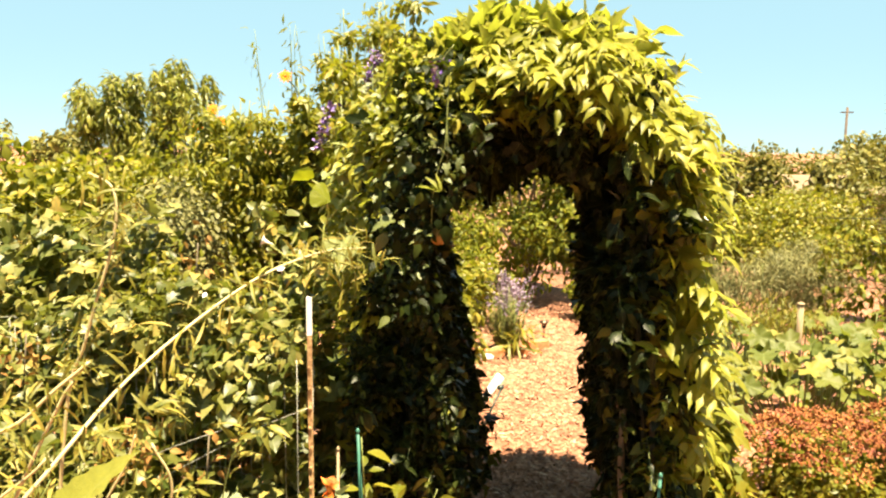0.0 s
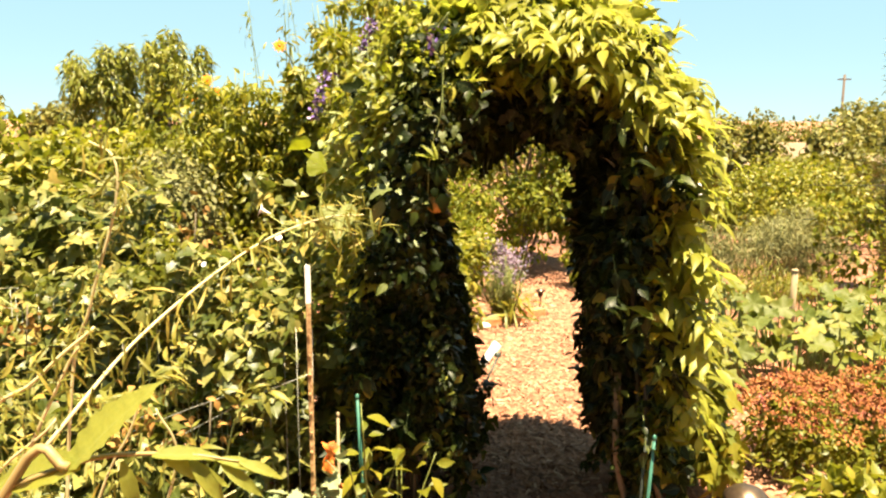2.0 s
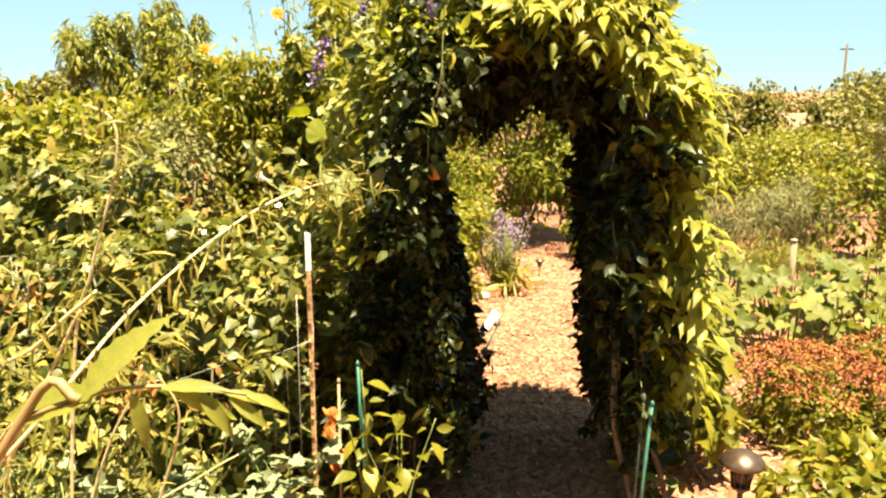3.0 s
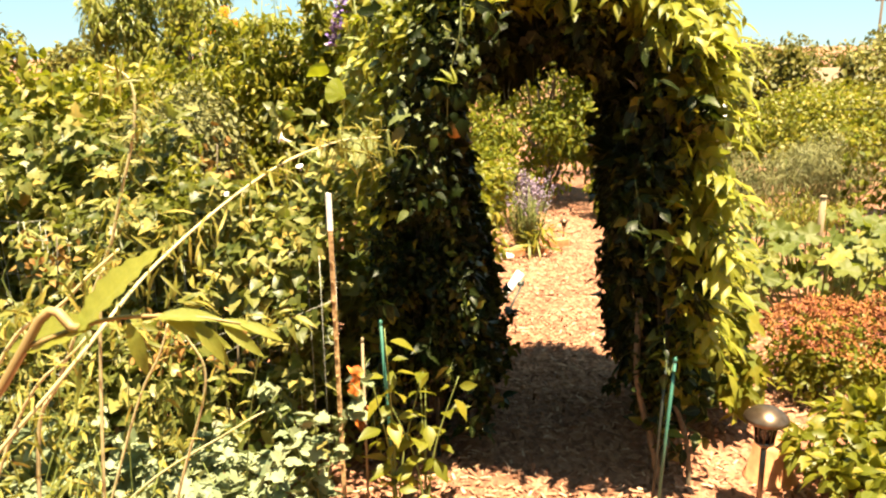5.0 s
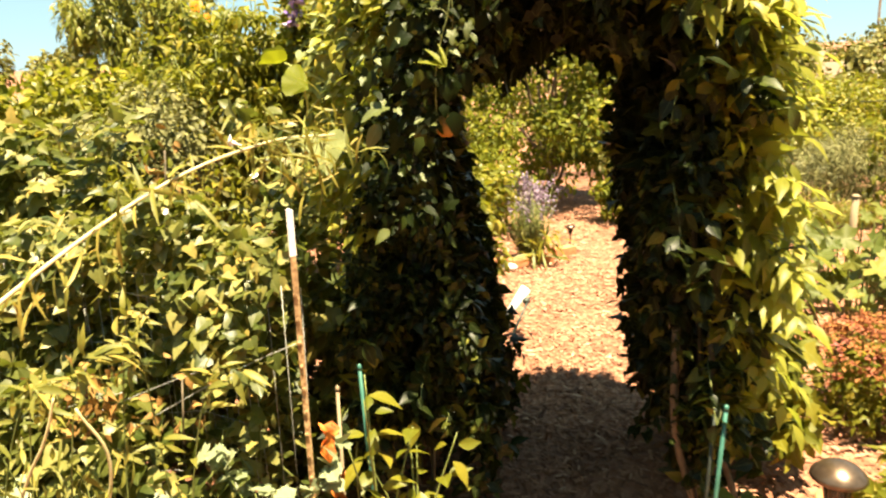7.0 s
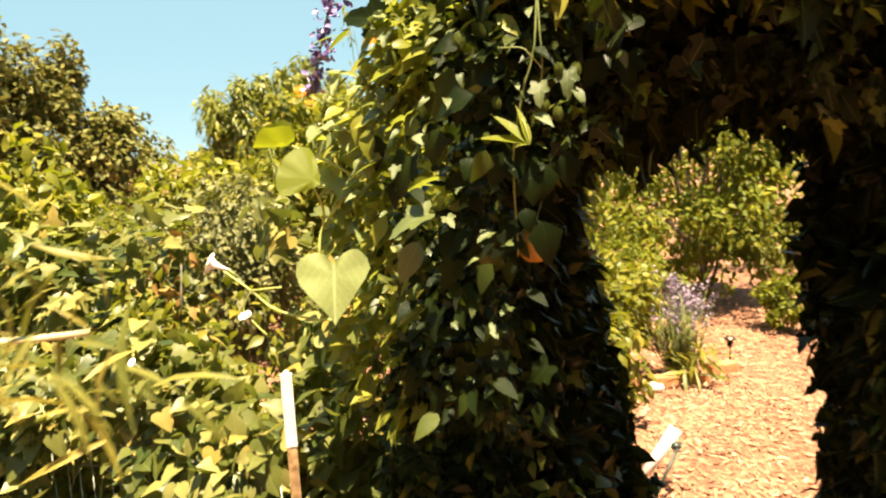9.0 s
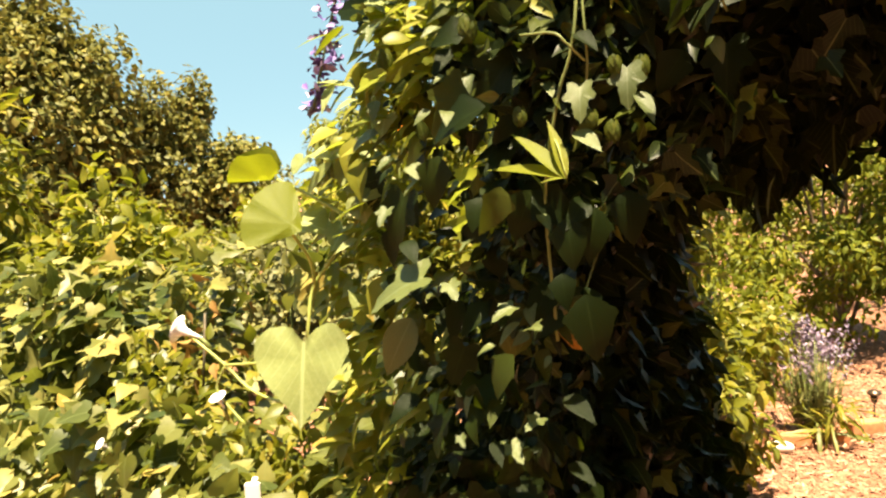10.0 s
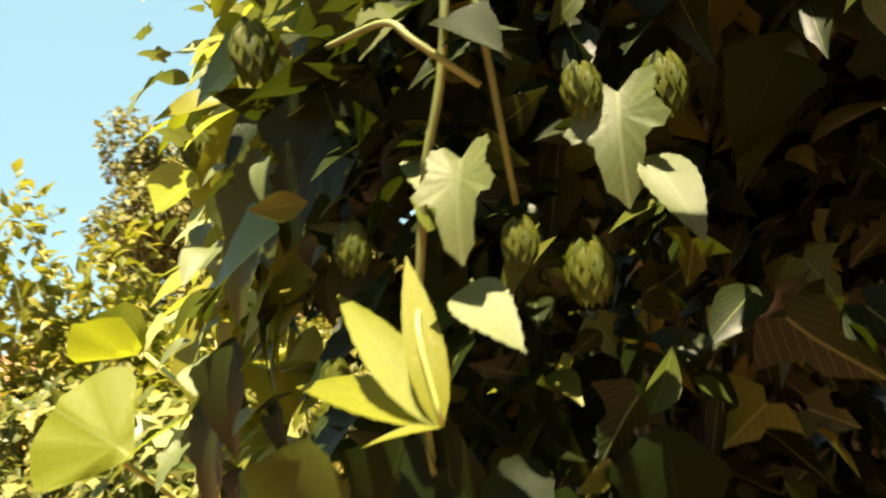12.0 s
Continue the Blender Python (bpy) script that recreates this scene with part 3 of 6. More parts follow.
def build_arch():
    rs = np.random.RandomState(11)
    ob = thing("vine_arch", 0.53, 3.5, "garden arch thickly overgrown with green hop and wisteria vines", "arch", 0.0)
    # hoops and cross bars of the frame
    for y in (3.1, 3.45, 3.8):
        pts = []
        for k in range(33):
            x, z, _ = arch_point(0.45, k / 32)
            pts.append((x, y, z + gz(x, y) - (0.15 if k in (0, 32) else 0)))
        part("hoop", tube(pts, 0.011, 7), M_DARKMETAL, ob)
    for k in range(9):
        x, z, _ = arch_point(0.45, 0.08 + 0.84 * k / 8)
        part("cross_bar", tube([(x, 3.1, z), (x, 3.45, z - 0.01), (x, 3.8, z - 0.03)], 0.006, 6), M_DARKMETAL, ob)
    # vine stems
    for k in range(16):
        y = rs.uniform(3.2, 3.9)
        left = k % 2 == 0
        f = rs.uniform(0.5, 0.75)
        pts = []
        for j in range(9):
            s = 0.02 + (0.36 + 0.1 * (k % 3)) * j / 8
            x, z, _ = arch_point(f + rs.uniform(-0.12, 0.12), s if left else 1 - s)
            pts.append((x, y + rs.uniform(-0.06, 0.06), z))
        part("stem", tube(smooth_line(pts, 3), rs.uniform(0.004, 0.009), 6), M_VINEWOOD, ob)

    for k in range(5):
        bx, by = 1.0 + 0.035 * k, 2.98 + 0.13 * (k % 3)
        pts = [(bx + 0.05, by - 0.02, -0.04), (bx + rs.normal(0, 0.02), by, 0.18), (bx - 0.04 + rs.normal(0, 0.02), by + 0.02, 0.42), (bx - 0.06, by + 0.05, 0.75)]
        part("stem", tube(smooth_line(pts, 4), rs.uniform(0.008, 0.014), 7), M_VINEWOOD, ob)

    def front_y(x, z):
        """The rounded front of the leaf mass, drawn back at its shoulders and feet and bulging forwards at the crown."""
        near = 0.12 * min(max((0.5 - x) / 0.12, 0.0), 1.0)
        bulge = min(max((z - 1.6) / 0.12, 0.0), 1.0) * min(max((x - 0.5) / 0.2, 0.0), 1.0) * min(max((0.97 - x) / 0.15, 0.0), 1.0)
        brim = min(max((z - 1.8) / 0.1, 0.0), 1.0) * min(max((x - 0.38) / 0.12, 0.0), 1.0) * min(max((0.92 - x) / 0.15, 0.0), 1.0)
        under = min(max((1.18 - z) / 0.16, 0.0), 1.0) * min(max((x + 0.02) / 0.1, 0.0), 1.0) * min(max((0.62 - x) / 0.1, 0.0), 1.0)
        return 2.82 + 0.17 * under - 1.25 * near - 0.15 * bulge - 0.1 * brim + 0.62 * max(0.0, 0.18 - x) + 0.3 * max(0.0, x - 0.92) + 0.22 * max(0.0, 1 - z / 0.9) + 0.72 * max(0.0, z - 1.7)

    def sheet(n, kind):
        pos, out = np.zeros((n, 3)), np.zeros((n, 3))
        for k in range(n):
            s = rs.uniform(0.0, 1.0)
            y = rs.uniform(0, 1)
            f = rs.uniform(0.06, 0.92)
            if kind == "outer":
                f = rs.normal(0.95, 0.07)
            elif kind == "inner":
                f = rs.normal(0.02, 0.1)
            elif kind == "front":
                f = rs.uniform(-0.04, 1.0)
            elif kind == "pillar":
                f, s = rs.uniform(-0.04, 1.0), rs.uniform(0.1, 0.42)
            elif kind == "flank":
                f, s = rs.uniform(0.2, 1.0), rs.uniform(0.58, 0.93)
            elif kind == "crest":
                f, s = rs.uniform(0.12, 1.02), rs.uniform(0.31, 0.76)
            elif kind == "back":
                f = rs.uniform(-0.08, 1.0)
            elif kind == "roof":
                f, s = rs.uniform(0.15, 0.8), rs.uniform(0.28, 0.72)
            x, z, (ox, oz) = arch_point(f, s)
            lump = 0.07 * noise.noise((x * 3.2, y * 4.2, z * 3.2)) + 0.045 * noise.noise((x * 8, y * 9, z * 8 + 5))
            x, z = x + ox * lump, z + oz * lump
            if kind == "inner" and z > 1.3:
                z -= 0.09 * max(0.0, noise.noise((x * 5, y * 7, 3.0))) + abs(rs.normal(0, 0.02))
            y0 = front_y(x, z)
            y = y0 + (ARCH_Y1 - y0) * y
            if kind in ("front", "crest", "pillar", "flank"):
                y = y0 + lump * 0.9 + abs(rs.normal(0, 0.05))
            elif kind == "back":
                y = ARCH_Y1 + rs.normal(0, 0.07) + lump * 1.3
            if z > 1.25 and f < 0.5 and kind in ("inner", "back", "fill", "roof"):
                z -= 0.05 * min(max((y - 3.1) / 1.0, 0.0), 1.0)
            pos[k] = (x, y, z)
            out[k] = {"outer": (ox, 0, oz), "inner": (-ox, 0, -oz), "crest": (0.4 * ox, -0.8, 0.5), "flank": (0.7, -0.7, 0.3), "pillar": (0.4 * ox, -1, 0.2), "front": (0.5 * ox if x < 0.2 or x > 0.9 else 0.2 * ox, -1, 0.2 * oz), "back": (0, 1, 0)}.get(kind, (ox, rs.normal(), oz))
        gap = np.array([noise.noise((a * 5.5, b * 5.5, c * 5.5 + 2.0)) for a, b, c in pos])
        near = pos[:, 1] < np.array([front_y(a, c) for a, _, c in pos]) + 0.34
        hollow = (gap < 0.06) & (pos[:, 2] < 1.8) & (rs.uniform(0, 1, n) < 0.93) & ((np.isin(kind, ("front", "outer", "pillar"))) | near)
        close = hollow | (pos[:, 1] < np.where(pos[:, 0] > 0.3, 2.7, 2.63)) & (pos[:, 2] > 1.0) & (pos[:, 2] < np.where(pos[:, 0] < 0.5, 1.85, 1.66)) & (pos[:, 0] < 0.8)
        # the flank's painted sun: pale leaves here, dark ones thinned out
        if kind == "flank":
            close = close | (pos[:, 0] < np.where(pos[:, 2] > 0.85, np.where(pos[:, 2] > 1.45, 0.99, 1.05), 1.0) + 0.03 * rs.normal(size=n))
        if kind in ("front", "pillar", "fill", "roof"):
            front = pos[:, 1] < np.array([front_y(a, c) for a, _, c in pos]) + 0.14
            close = close | (front & (pos[:, 0] > 0.9) & (pos[:, 2] > 1.3) & (rs.uniform(0, 1, n) < 0.88))
        if kind in ("front", "pillar"):
            close = close | ((pos[:, 0] > 0.99) & (rs.uniform(0, 1, n) < 0.85))
        close = close | (np.isin(kind, ("crest", "outer")) & (pos[:, 0] < 0.62) & (pos[:, 1] < 2.95) & (pos[:, 2] < 1.76))
        # no pale leaves below the brow, so its shade comes from dark leaf colour
        brow = 1.79 - 0.8 * np.clip(0.34 - pos[:, 0], 0, 1) - 2.2 * np.clip(pos[:, 0] - 0.66, 0, 1)
        close = close | (np.isin(kind, ("crest", "outer")) & (pos[:, 0] > 0.2) & (pos[:, 0] < 0.95) & (pos[:, 1] < 3.3) & (pos[:, 2] < brow))
        if kind in ("front", "crest"):
            high = np.clip((pos[:, 2] - 1.6 + 0.25 * (pos[:, 0] - 0.56)) / 0.22, 0, 1)
            thin = rs.uniform(0, 1, n) < (0.85 * high * ((abs(pos[:, 0] - 0.56) > 0.28) | (pos[:, 2] > 1.86)) if kind == "front" else 1 - high)
            close = close | thin
        mouth = (pos[:, 0] > np.where(pos[:, 1] < 3.0, 0.235, 0.2) + 0.2 * np.clip(1.3 - pos[:, 2], 0, 1)) & (pos[:, 0] < 0.4) & (pos[:, 2] < 1.52)
        close = close | ((pos[:, 0] < np.where(np.isin(kind, ("outer", "crest")), 0.07, 0.02) + 0.2 * np.clip(pos[:, 2] - 1.6, 0, 0.3) - 0.25 * np.clip(1.5 - pos[:, 2], 0, 0.3)) & (pos[:, 1] < 3.1) & (pos[:, 2] > 1.2) & (pos[:, 2] < 1.95))
        foot = np.where(pos[:, 0] > 0.75, 0.2, 0.08) + rs.uniform(0, 0.32, n) + 0.5 * np.clip(pos[:, 0] - 1.05, 0, 1)
        keep = (pos[:, 2] > foot) & ~close & ~mouth
        return pos[keep], out[keep]

    # dark leaves stand for shade, pale crown, outer and flank leaves for sun
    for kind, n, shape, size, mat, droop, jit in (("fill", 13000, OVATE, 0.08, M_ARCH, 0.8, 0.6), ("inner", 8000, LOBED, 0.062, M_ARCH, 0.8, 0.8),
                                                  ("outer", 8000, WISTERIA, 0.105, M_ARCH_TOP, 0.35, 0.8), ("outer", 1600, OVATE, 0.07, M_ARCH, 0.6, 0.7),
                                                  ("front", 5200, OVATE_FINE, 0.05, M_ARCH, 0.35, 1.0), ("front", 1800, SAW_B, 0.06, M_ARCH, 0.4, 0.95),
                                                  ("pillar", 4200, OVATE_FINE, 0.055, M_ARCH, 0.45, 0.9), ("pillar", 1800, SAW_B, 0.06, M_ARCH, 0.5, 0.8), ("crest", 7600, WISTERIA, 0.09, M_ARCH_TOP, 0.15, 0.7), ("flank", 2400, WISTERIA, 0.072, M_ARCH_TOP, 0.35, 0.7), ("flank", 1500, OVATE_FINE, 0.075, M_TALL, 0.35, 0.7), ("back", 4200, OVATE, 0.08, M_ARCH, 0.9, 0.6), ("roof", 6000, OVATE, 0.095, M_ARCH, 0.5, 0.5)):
        pos, out = sheet(n, kind)
        tip, nrm = aim(rs, out, droop, {"outer": 0.95, "flank": 0.95, "crest": 0.6}.get(kind, 0.4), jit)
        flat = rs.uniform(0, 1, len(pos)) < (0.14 if kind in ("front", "pillar") else 0.0)
        nrm[flat] += np.array([0, 0, 1.6])
        tip[flat] = tip[flat] * np.array([1.0, 1.0, 0.25]) + np.array([0, -0.6, -0.15])
        near = (pos[:, 0] < 0.8) & (pos[:, 1] < 3.15) & (pos[:, 2] > 1.0) & (pos[:, 2] < 1.7)
        part("foliage", leaves("foliage", shape, pos, tip, nrm, size * rs.uniform(0.5, 1.3, len(pos)) * np.where(near, 0.52, np.where((pos[:, 0] < 1.02) & (pos[:, 1] < 3.0) & (pos[:, 2] < 1.9), 0.68, 1.0))), mat, ob, kind="stuff")
    # sprays that stand out at the crown and the sunny shoulder, coloured as if sunlit
    pos, out = [], []
    for k in range(60):
        s = rs.uniform(0.4, 0.86)
        y = rs.uniform(2.95, ARCH_Y1)
        x, z, (ox, oz) = arch_point(0.97, s)
        d = unit(np.array([ox + rs.normal() * 0.4, rs.normal() * 0.4, oz + 0.25]))
        ln = rs.uniform(0.08, 0.2)
        for j in range(9):
            q = np.array([x, y, z]) + d * ln * (j / 8) + np.array([0, 0, -0.25 * (ln * j / 8) ** 2])
            pos.append(q)
            out.append(unit(d * 0.5 + rs.normal(size=3)))
    tip, nrm = aim(rs, np.array(out), 0.35, 0.7)
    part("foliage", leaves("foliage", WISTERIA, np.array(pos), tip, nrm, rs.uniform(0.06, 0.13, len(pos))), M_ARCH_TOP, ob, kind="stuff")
    # shoots that break the outline all round
    pos, out = [], []
    for k in range(230):
        where = k % 3
        s = rs.uniform(0.03, 0.97)
        x, z, (ox, oz) = arch_point((0.95, 0.05, rs.uniform(0.0, 1.0))[where], s)
        y = rs.uniform(2.95, ARCH_Y1) if where < 2 else front_y(x, z)
        if z < 0.2 or (x < 0.42 and z > 0.8 and (y < 3.6 or where == 1)):
            continue
        d = ((ox, 0, oz), (-ox, 0, -oz), (0.3 * ox, -1.0, 0.1))[where]
        d = unit(np.array(d) + rs.normal(size=3) * 0.5)
        ln = rs.uniform(0.06, 0.18) * (0.75 if where == 1 else 1.0)
        line = [np.array([x, y, z]) + d * ln * j / 5 + np.array([0, 0, -1.2 * (ln * j / 5) ** 2]) for j in range(6)]
        part("shoot", tube(line, 0.0016, 4), M_STEM, ob)
        for j in range(11):
            pos.append(line[1 + j % 5] + rs.normal(size=3) * 0.008)
            out.append(unit(d * 0.35 + rs.normal(size=3)))
    tip, nrm = aim(rs, np.array(out), 0.35, 0.9, 0.5)
    part("foliage", leaves("foliage", OVATE_FINE, np.array(pos), tip, nrm, rs.uniform(0.035, 0.085, len(pos))), M_ARCH, ob, kind="stuff")
    # long leaves on the sunny shoulder, the sun put into their pale colour
    def shoulder_point():
        x, z, _ = arch_point(1.0, rs.uniform(0.56, 0.87))
        return np.array([x, front_y(x, z) + rs.uniform(-0.05, 0.4), z])

    n = 260
    pos = np.array([shoulder_point() for _ in range(n)])
    out = np.array([0.9, -0.5, 0.3]) + rs.normal(size=(n, 3)) * 0.5
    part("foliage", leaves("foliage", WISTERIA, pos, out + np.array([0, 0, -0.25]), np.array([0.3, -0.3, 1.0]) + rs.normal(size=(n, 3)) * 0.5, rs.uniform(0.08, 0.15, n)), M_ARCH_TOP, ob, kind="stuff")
    pos, tip, nrm = [], [], []
    for k in range(130):
        at = shoulder_point()
        way = unit(np.array([0.8, -0.5, -0.15]) + rs.normal(size=3) * 0.35)
        side = unit(np.cross(way, (0, 0, 1)))
        for j in range(9):
            u = (j // 2) / 4
            sgn = 0 if j == 8 else (1 if j % 2 else -1)
            pos.append(at + way * 0.16 * u + np.array([0, 0, -0.05 * u * u]))
            tip.append(way * (0.5 if sgn else 1.0) + side * 0.8 * sgn + np.array([0, 0, -0.35]))
            nrm.append(np.array([0.2, -0.25, 1.0]) + rs.normal(size=3) * 0.15)
    part("foliage", leaves("foliage", WISTERIA, np.array(pos), np.array(tip), np.array(nrm), rs.uniform(0.055, 0.1, len(pos))), M_ARCH_TOP, ob, kind="stuff")
    # feathered leaves that lie over the front of the crown
    pos, tip, nrm = [], [], []
    for k in range(150):
        x, z, _ = arch_point(rs.uniform(0.5, 1.0), rs.uniform(0.34, 0.63))
        if x < 0.42 or z < 1.86 - 0.4 * max(0.0, x - 0.7):
            continue
        at = np.array([x, front_y(x, z) - rs.uniform(-0.02, 0.05), z])
        way = unit(np.array([rs.normal() * 0.7, -0.7, -0.25 + 0.3 * rs.normal()]))
        side = unit(np.cross(way, (0, 0, 1)))
        for j in range(9):
            u = (j // 2) / 4
            sgn = 0 if j == 8 else (1 if j % 2 else -1)
            pos.append(at + way * 0.15 * u + np.array([0, 0, -0.05 * u * u]))
            tip.append(way * (0.5 if sgn else 1.0) + side * 0.8 * sgn + np.array([0, 0, -0.3]))
            nrm.append(np.array([0.1, -0.55, 1.0]) + rs.normal(size=3) * 0.2)
    part("foliage", leaves("foliage", WISTERIA, np.array(pos), np.array(tip), np.array(nrm), rs.uniform(0.05, 0.09, len(pos))), M_ARCH_TOP, ob, kind="stuff")
    line = smooth_line([(1.02, 2.9, 1.72), (1.09, 2.86, 1.775), (1.15, 2.85, 1.785), (1.2, 2.85, 1.76)], 4)
    part("shoot", tube(line, 0.0012, 4), M_STEM, ob)
    pos = [(1.12, 2.85, 1.785), (1.15, 2.85, 1.785), (1.2, 2.85, 1.762), (1.1, 2.86, 1.78)]
    part("foliage", leaves("foliage", WISTERIA, np.array(pos), np.array([(-0.3, 0, -1), (0.1, 0, -1), (0.2, 0, -1), (0.4, -0.2, 0.6)]), np.array([(0.3, -1, 0.2)] * 4), np.full(4, 0.045)), M_ARCH_TOP, ob, kind="stuff")
    return ob


ARCH = build_arch()


def build_close_vine():
    """Hop leaves, stems and cones on the pillar that the way leads up to, each leaf a piece of its own."""
    rs = np.random.RandomState(14)

    def face(x):
        """The rounded front of the pillar."""
        return 2.67 + 1.2 * max(0.0, 0.1 - x) + 1.3 * max(0.0, x - 0.3)

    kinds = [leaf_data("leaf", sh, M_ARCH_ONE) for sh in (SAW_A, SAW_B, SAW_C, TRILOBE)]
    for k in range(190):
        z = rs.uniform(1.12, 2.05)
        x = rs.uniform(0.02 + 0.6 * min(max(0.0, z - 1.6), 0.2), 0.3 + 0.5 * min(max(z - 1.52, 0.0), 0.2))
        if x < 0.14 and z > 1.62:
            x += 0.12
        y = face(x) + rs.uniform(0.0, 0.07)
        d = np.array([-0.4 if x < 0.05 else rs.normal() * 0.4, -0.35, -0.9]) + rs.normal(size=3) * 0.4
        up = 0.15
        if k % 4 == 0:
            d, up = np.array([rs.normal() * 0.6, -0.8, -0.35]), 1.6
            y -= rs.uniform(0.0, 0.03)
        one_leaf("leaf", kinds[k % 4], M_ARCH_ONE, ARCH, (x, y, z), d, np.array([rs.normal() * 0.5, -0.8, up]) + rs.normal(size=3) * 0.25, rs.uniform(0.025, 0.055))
    # pale leaves set as sun flecks on the pillar, the light in their colour
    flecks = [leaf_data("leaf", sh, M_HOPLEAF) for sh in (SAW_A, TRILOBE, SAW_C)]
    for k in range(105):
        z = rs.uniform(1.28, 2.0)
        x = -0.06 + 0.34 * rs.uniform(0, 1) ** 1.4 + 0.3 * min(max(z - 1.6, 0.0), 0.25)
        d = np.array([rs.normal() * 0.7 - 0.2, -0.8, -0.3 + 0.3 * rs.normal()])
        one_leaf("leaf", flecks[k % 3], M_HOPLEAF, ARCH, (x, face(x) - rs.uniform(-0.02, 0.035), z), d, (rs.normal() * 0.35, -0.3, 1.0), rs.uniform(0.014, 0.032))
    # stems: the twining main stem with a side arm, a curling shoot, and the forked light shoot of the heart leaves
    for pts, r in (([(0.31, 2.7, 1.95), (0.304, 2.655, 1.74), (0.297, 2.65, 1.688), (0.286, 2.648, 1.656), (0.278, 2.648, 1.624), (0.272, 2.65, 1.602), (0.262, 2.66, 1.54), (0.255, 2.7, 1.4)], 0.0017),
                   ([(0.25, 2.645, 1.708), (0.284, 2.638, 1.705), (0.296, 2.638, 1.695), (0.31, 2.652, 1.678)], 0.0013),
                   ([(0.3, 2.7, 1.86), (0.308, 2.66, 1.74), (0.31, 2.66, 1.68), (0.3, 2.68, 1.64)], 0.0013)):
        part("stem", tube(smooth_line(pts, 6), r, 7), M_STEM, ARCH)
    for pts, r in (([(0.0, 2.78, 1.7), (-0.03, 2.83, 1.66), (-0.045, 2.85, 1.635), (-0.028, 2.85, 1.612), (-0.02, 2.845, 1.595), (-0.03, 2.84, 1.56)], 0.003),
                   ([(-0.17, 2.81, 1.59), (-0.11, 2.8, 1.565), (-0.045, 2.805, 1.528)], 0.0022),
                   ([(-0.1, 2.735, 1.523), (-0.105, 2.78, 1.48), (-0.12, 2.808, 1.441)], 0.0024),
                   ([(-0.02, 2.82, 1.56), (-0.048, 2.81, 1.527), (-0.086, 2.81, 1.484), (-0.123, 2.81, 1.441), (-0.128, 2.8, 1.4), (-0.13, 2.8, 1.335), (-0.1, 2.85, 1.2)], 0.0026),
                   ([(-0.313, 2.768, 1.374), (-0.256, 2.77, 1.334), (-0.217, 2.77, 1.303), (-0.166, 2.77, 1.287), (-0.1, 2.79, 1.275)], 0.002),
                   ([(-0.256, 2.77, 1.334), (-0.193, 2.77, 1.34)], 0.002),
                   ([(-0.23, 2.77, 1.25), (-0.261, 2.77, 1.279), (-0.275, 2.77, 1.301), (-0.256, 2.77, 1.334)], 0.0018)):
        part("stem", tube(smooth_line(pts, 6), r, 7), M_SHOOT, ARCH)

    outline = [(0.06, 0.0), (0.0, 0.05), (-0.1, 0.12), (-0.14, 0.22), (-0.1, 0.34), (0.03, 0.44), (0.2, 0.47), (0.38, 0.41), (0.56, 0.29), (0.75, 0.15), (0.9, 0.05), (1.0, 0.0)]
    heart = leaf_data("leaf", heart_blade([(0.8 * x, y) for x, y in outline], 0.18, 0.16, 0.0, 0.03), M_HEART)
    # a leaf folded along its midrib, so that one half stands up
    folded = leaf_data("leaf", heart_blade([(0.06, 0.0), (0.0, 0.08), (-0.1, 0.2), (-0.14, 0.38), (-0.04, 0.56), (0.15, 0.66), (0.35, 0.68), (0.55, 0.62), (0.72, 0.48), (0.82, 0.3), (0.88, 0.14), (0.9, 0.0)], 0.22, 0.15, 2.2, 0.06), M_YOUNG)
    fanned = leaf_data("leaf", heart_blade([(0.0, 0.0), (0.03, 0.05), (0.14, 0.2), (0.3, 0.4), (0.46, 0.6), (0.6, 0.68), (0.76, 0.58), (0.88, 0.42), (0.93, 0.28), (0.97, 0.12), (0.95, 0.0)], -0.1, 0.12, 0.0, 0.035), M_YOUNG)
    hop = leaf_data("leaf", saw(25, 0.33, 0.02, 0.3, 0.09), M_ARCH_ONE)
    tri = leaf_data("leaf", TRILOBE, M_ARCH_ONE)
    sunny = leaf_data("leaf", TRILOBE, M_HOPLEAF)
    drop = leaf_data("leaf", saw(21, 0.27, 0.014, 0.35), M_HOPLEAF)
    lance = leaf_data("leaf", saw(17, 0.11, 0.004, 0.2), M_YOUNG)
    narrow = leaf_data("leaf", saw(15, 0.16, 0.003, 0.3), M_HEART)

    def vine_leaf(me, at, tip, nrm, size):
        one_leaf("leaf", me, M_ARCH_ONE, ARCH, at, tip, nrm, size)

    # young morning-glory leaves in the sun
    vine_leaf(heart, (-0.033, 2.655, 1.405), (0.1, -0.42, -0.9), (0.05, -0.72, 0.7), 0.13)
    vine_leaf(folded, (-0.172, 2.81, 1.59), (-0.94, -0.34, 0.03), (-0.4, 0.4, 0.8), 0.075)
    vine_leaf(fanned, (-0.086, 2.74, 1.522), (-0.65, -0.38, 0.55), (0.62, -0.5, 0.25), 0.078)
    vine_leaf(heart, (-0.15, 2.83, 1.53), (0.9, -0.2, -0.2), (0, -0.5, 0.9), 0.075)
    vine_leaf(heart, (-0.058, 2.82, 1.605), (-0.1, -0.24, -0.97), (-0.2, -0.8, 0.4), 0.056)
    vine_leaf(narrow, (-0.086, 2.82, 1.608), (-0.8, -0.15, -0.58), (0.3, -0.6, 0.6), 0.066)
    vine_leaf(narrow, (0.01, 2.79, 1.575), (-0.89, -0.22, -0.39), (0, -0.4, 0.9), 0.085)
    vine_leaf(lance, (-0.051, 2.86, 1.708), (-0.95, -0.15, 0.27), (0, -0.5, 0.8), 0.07)
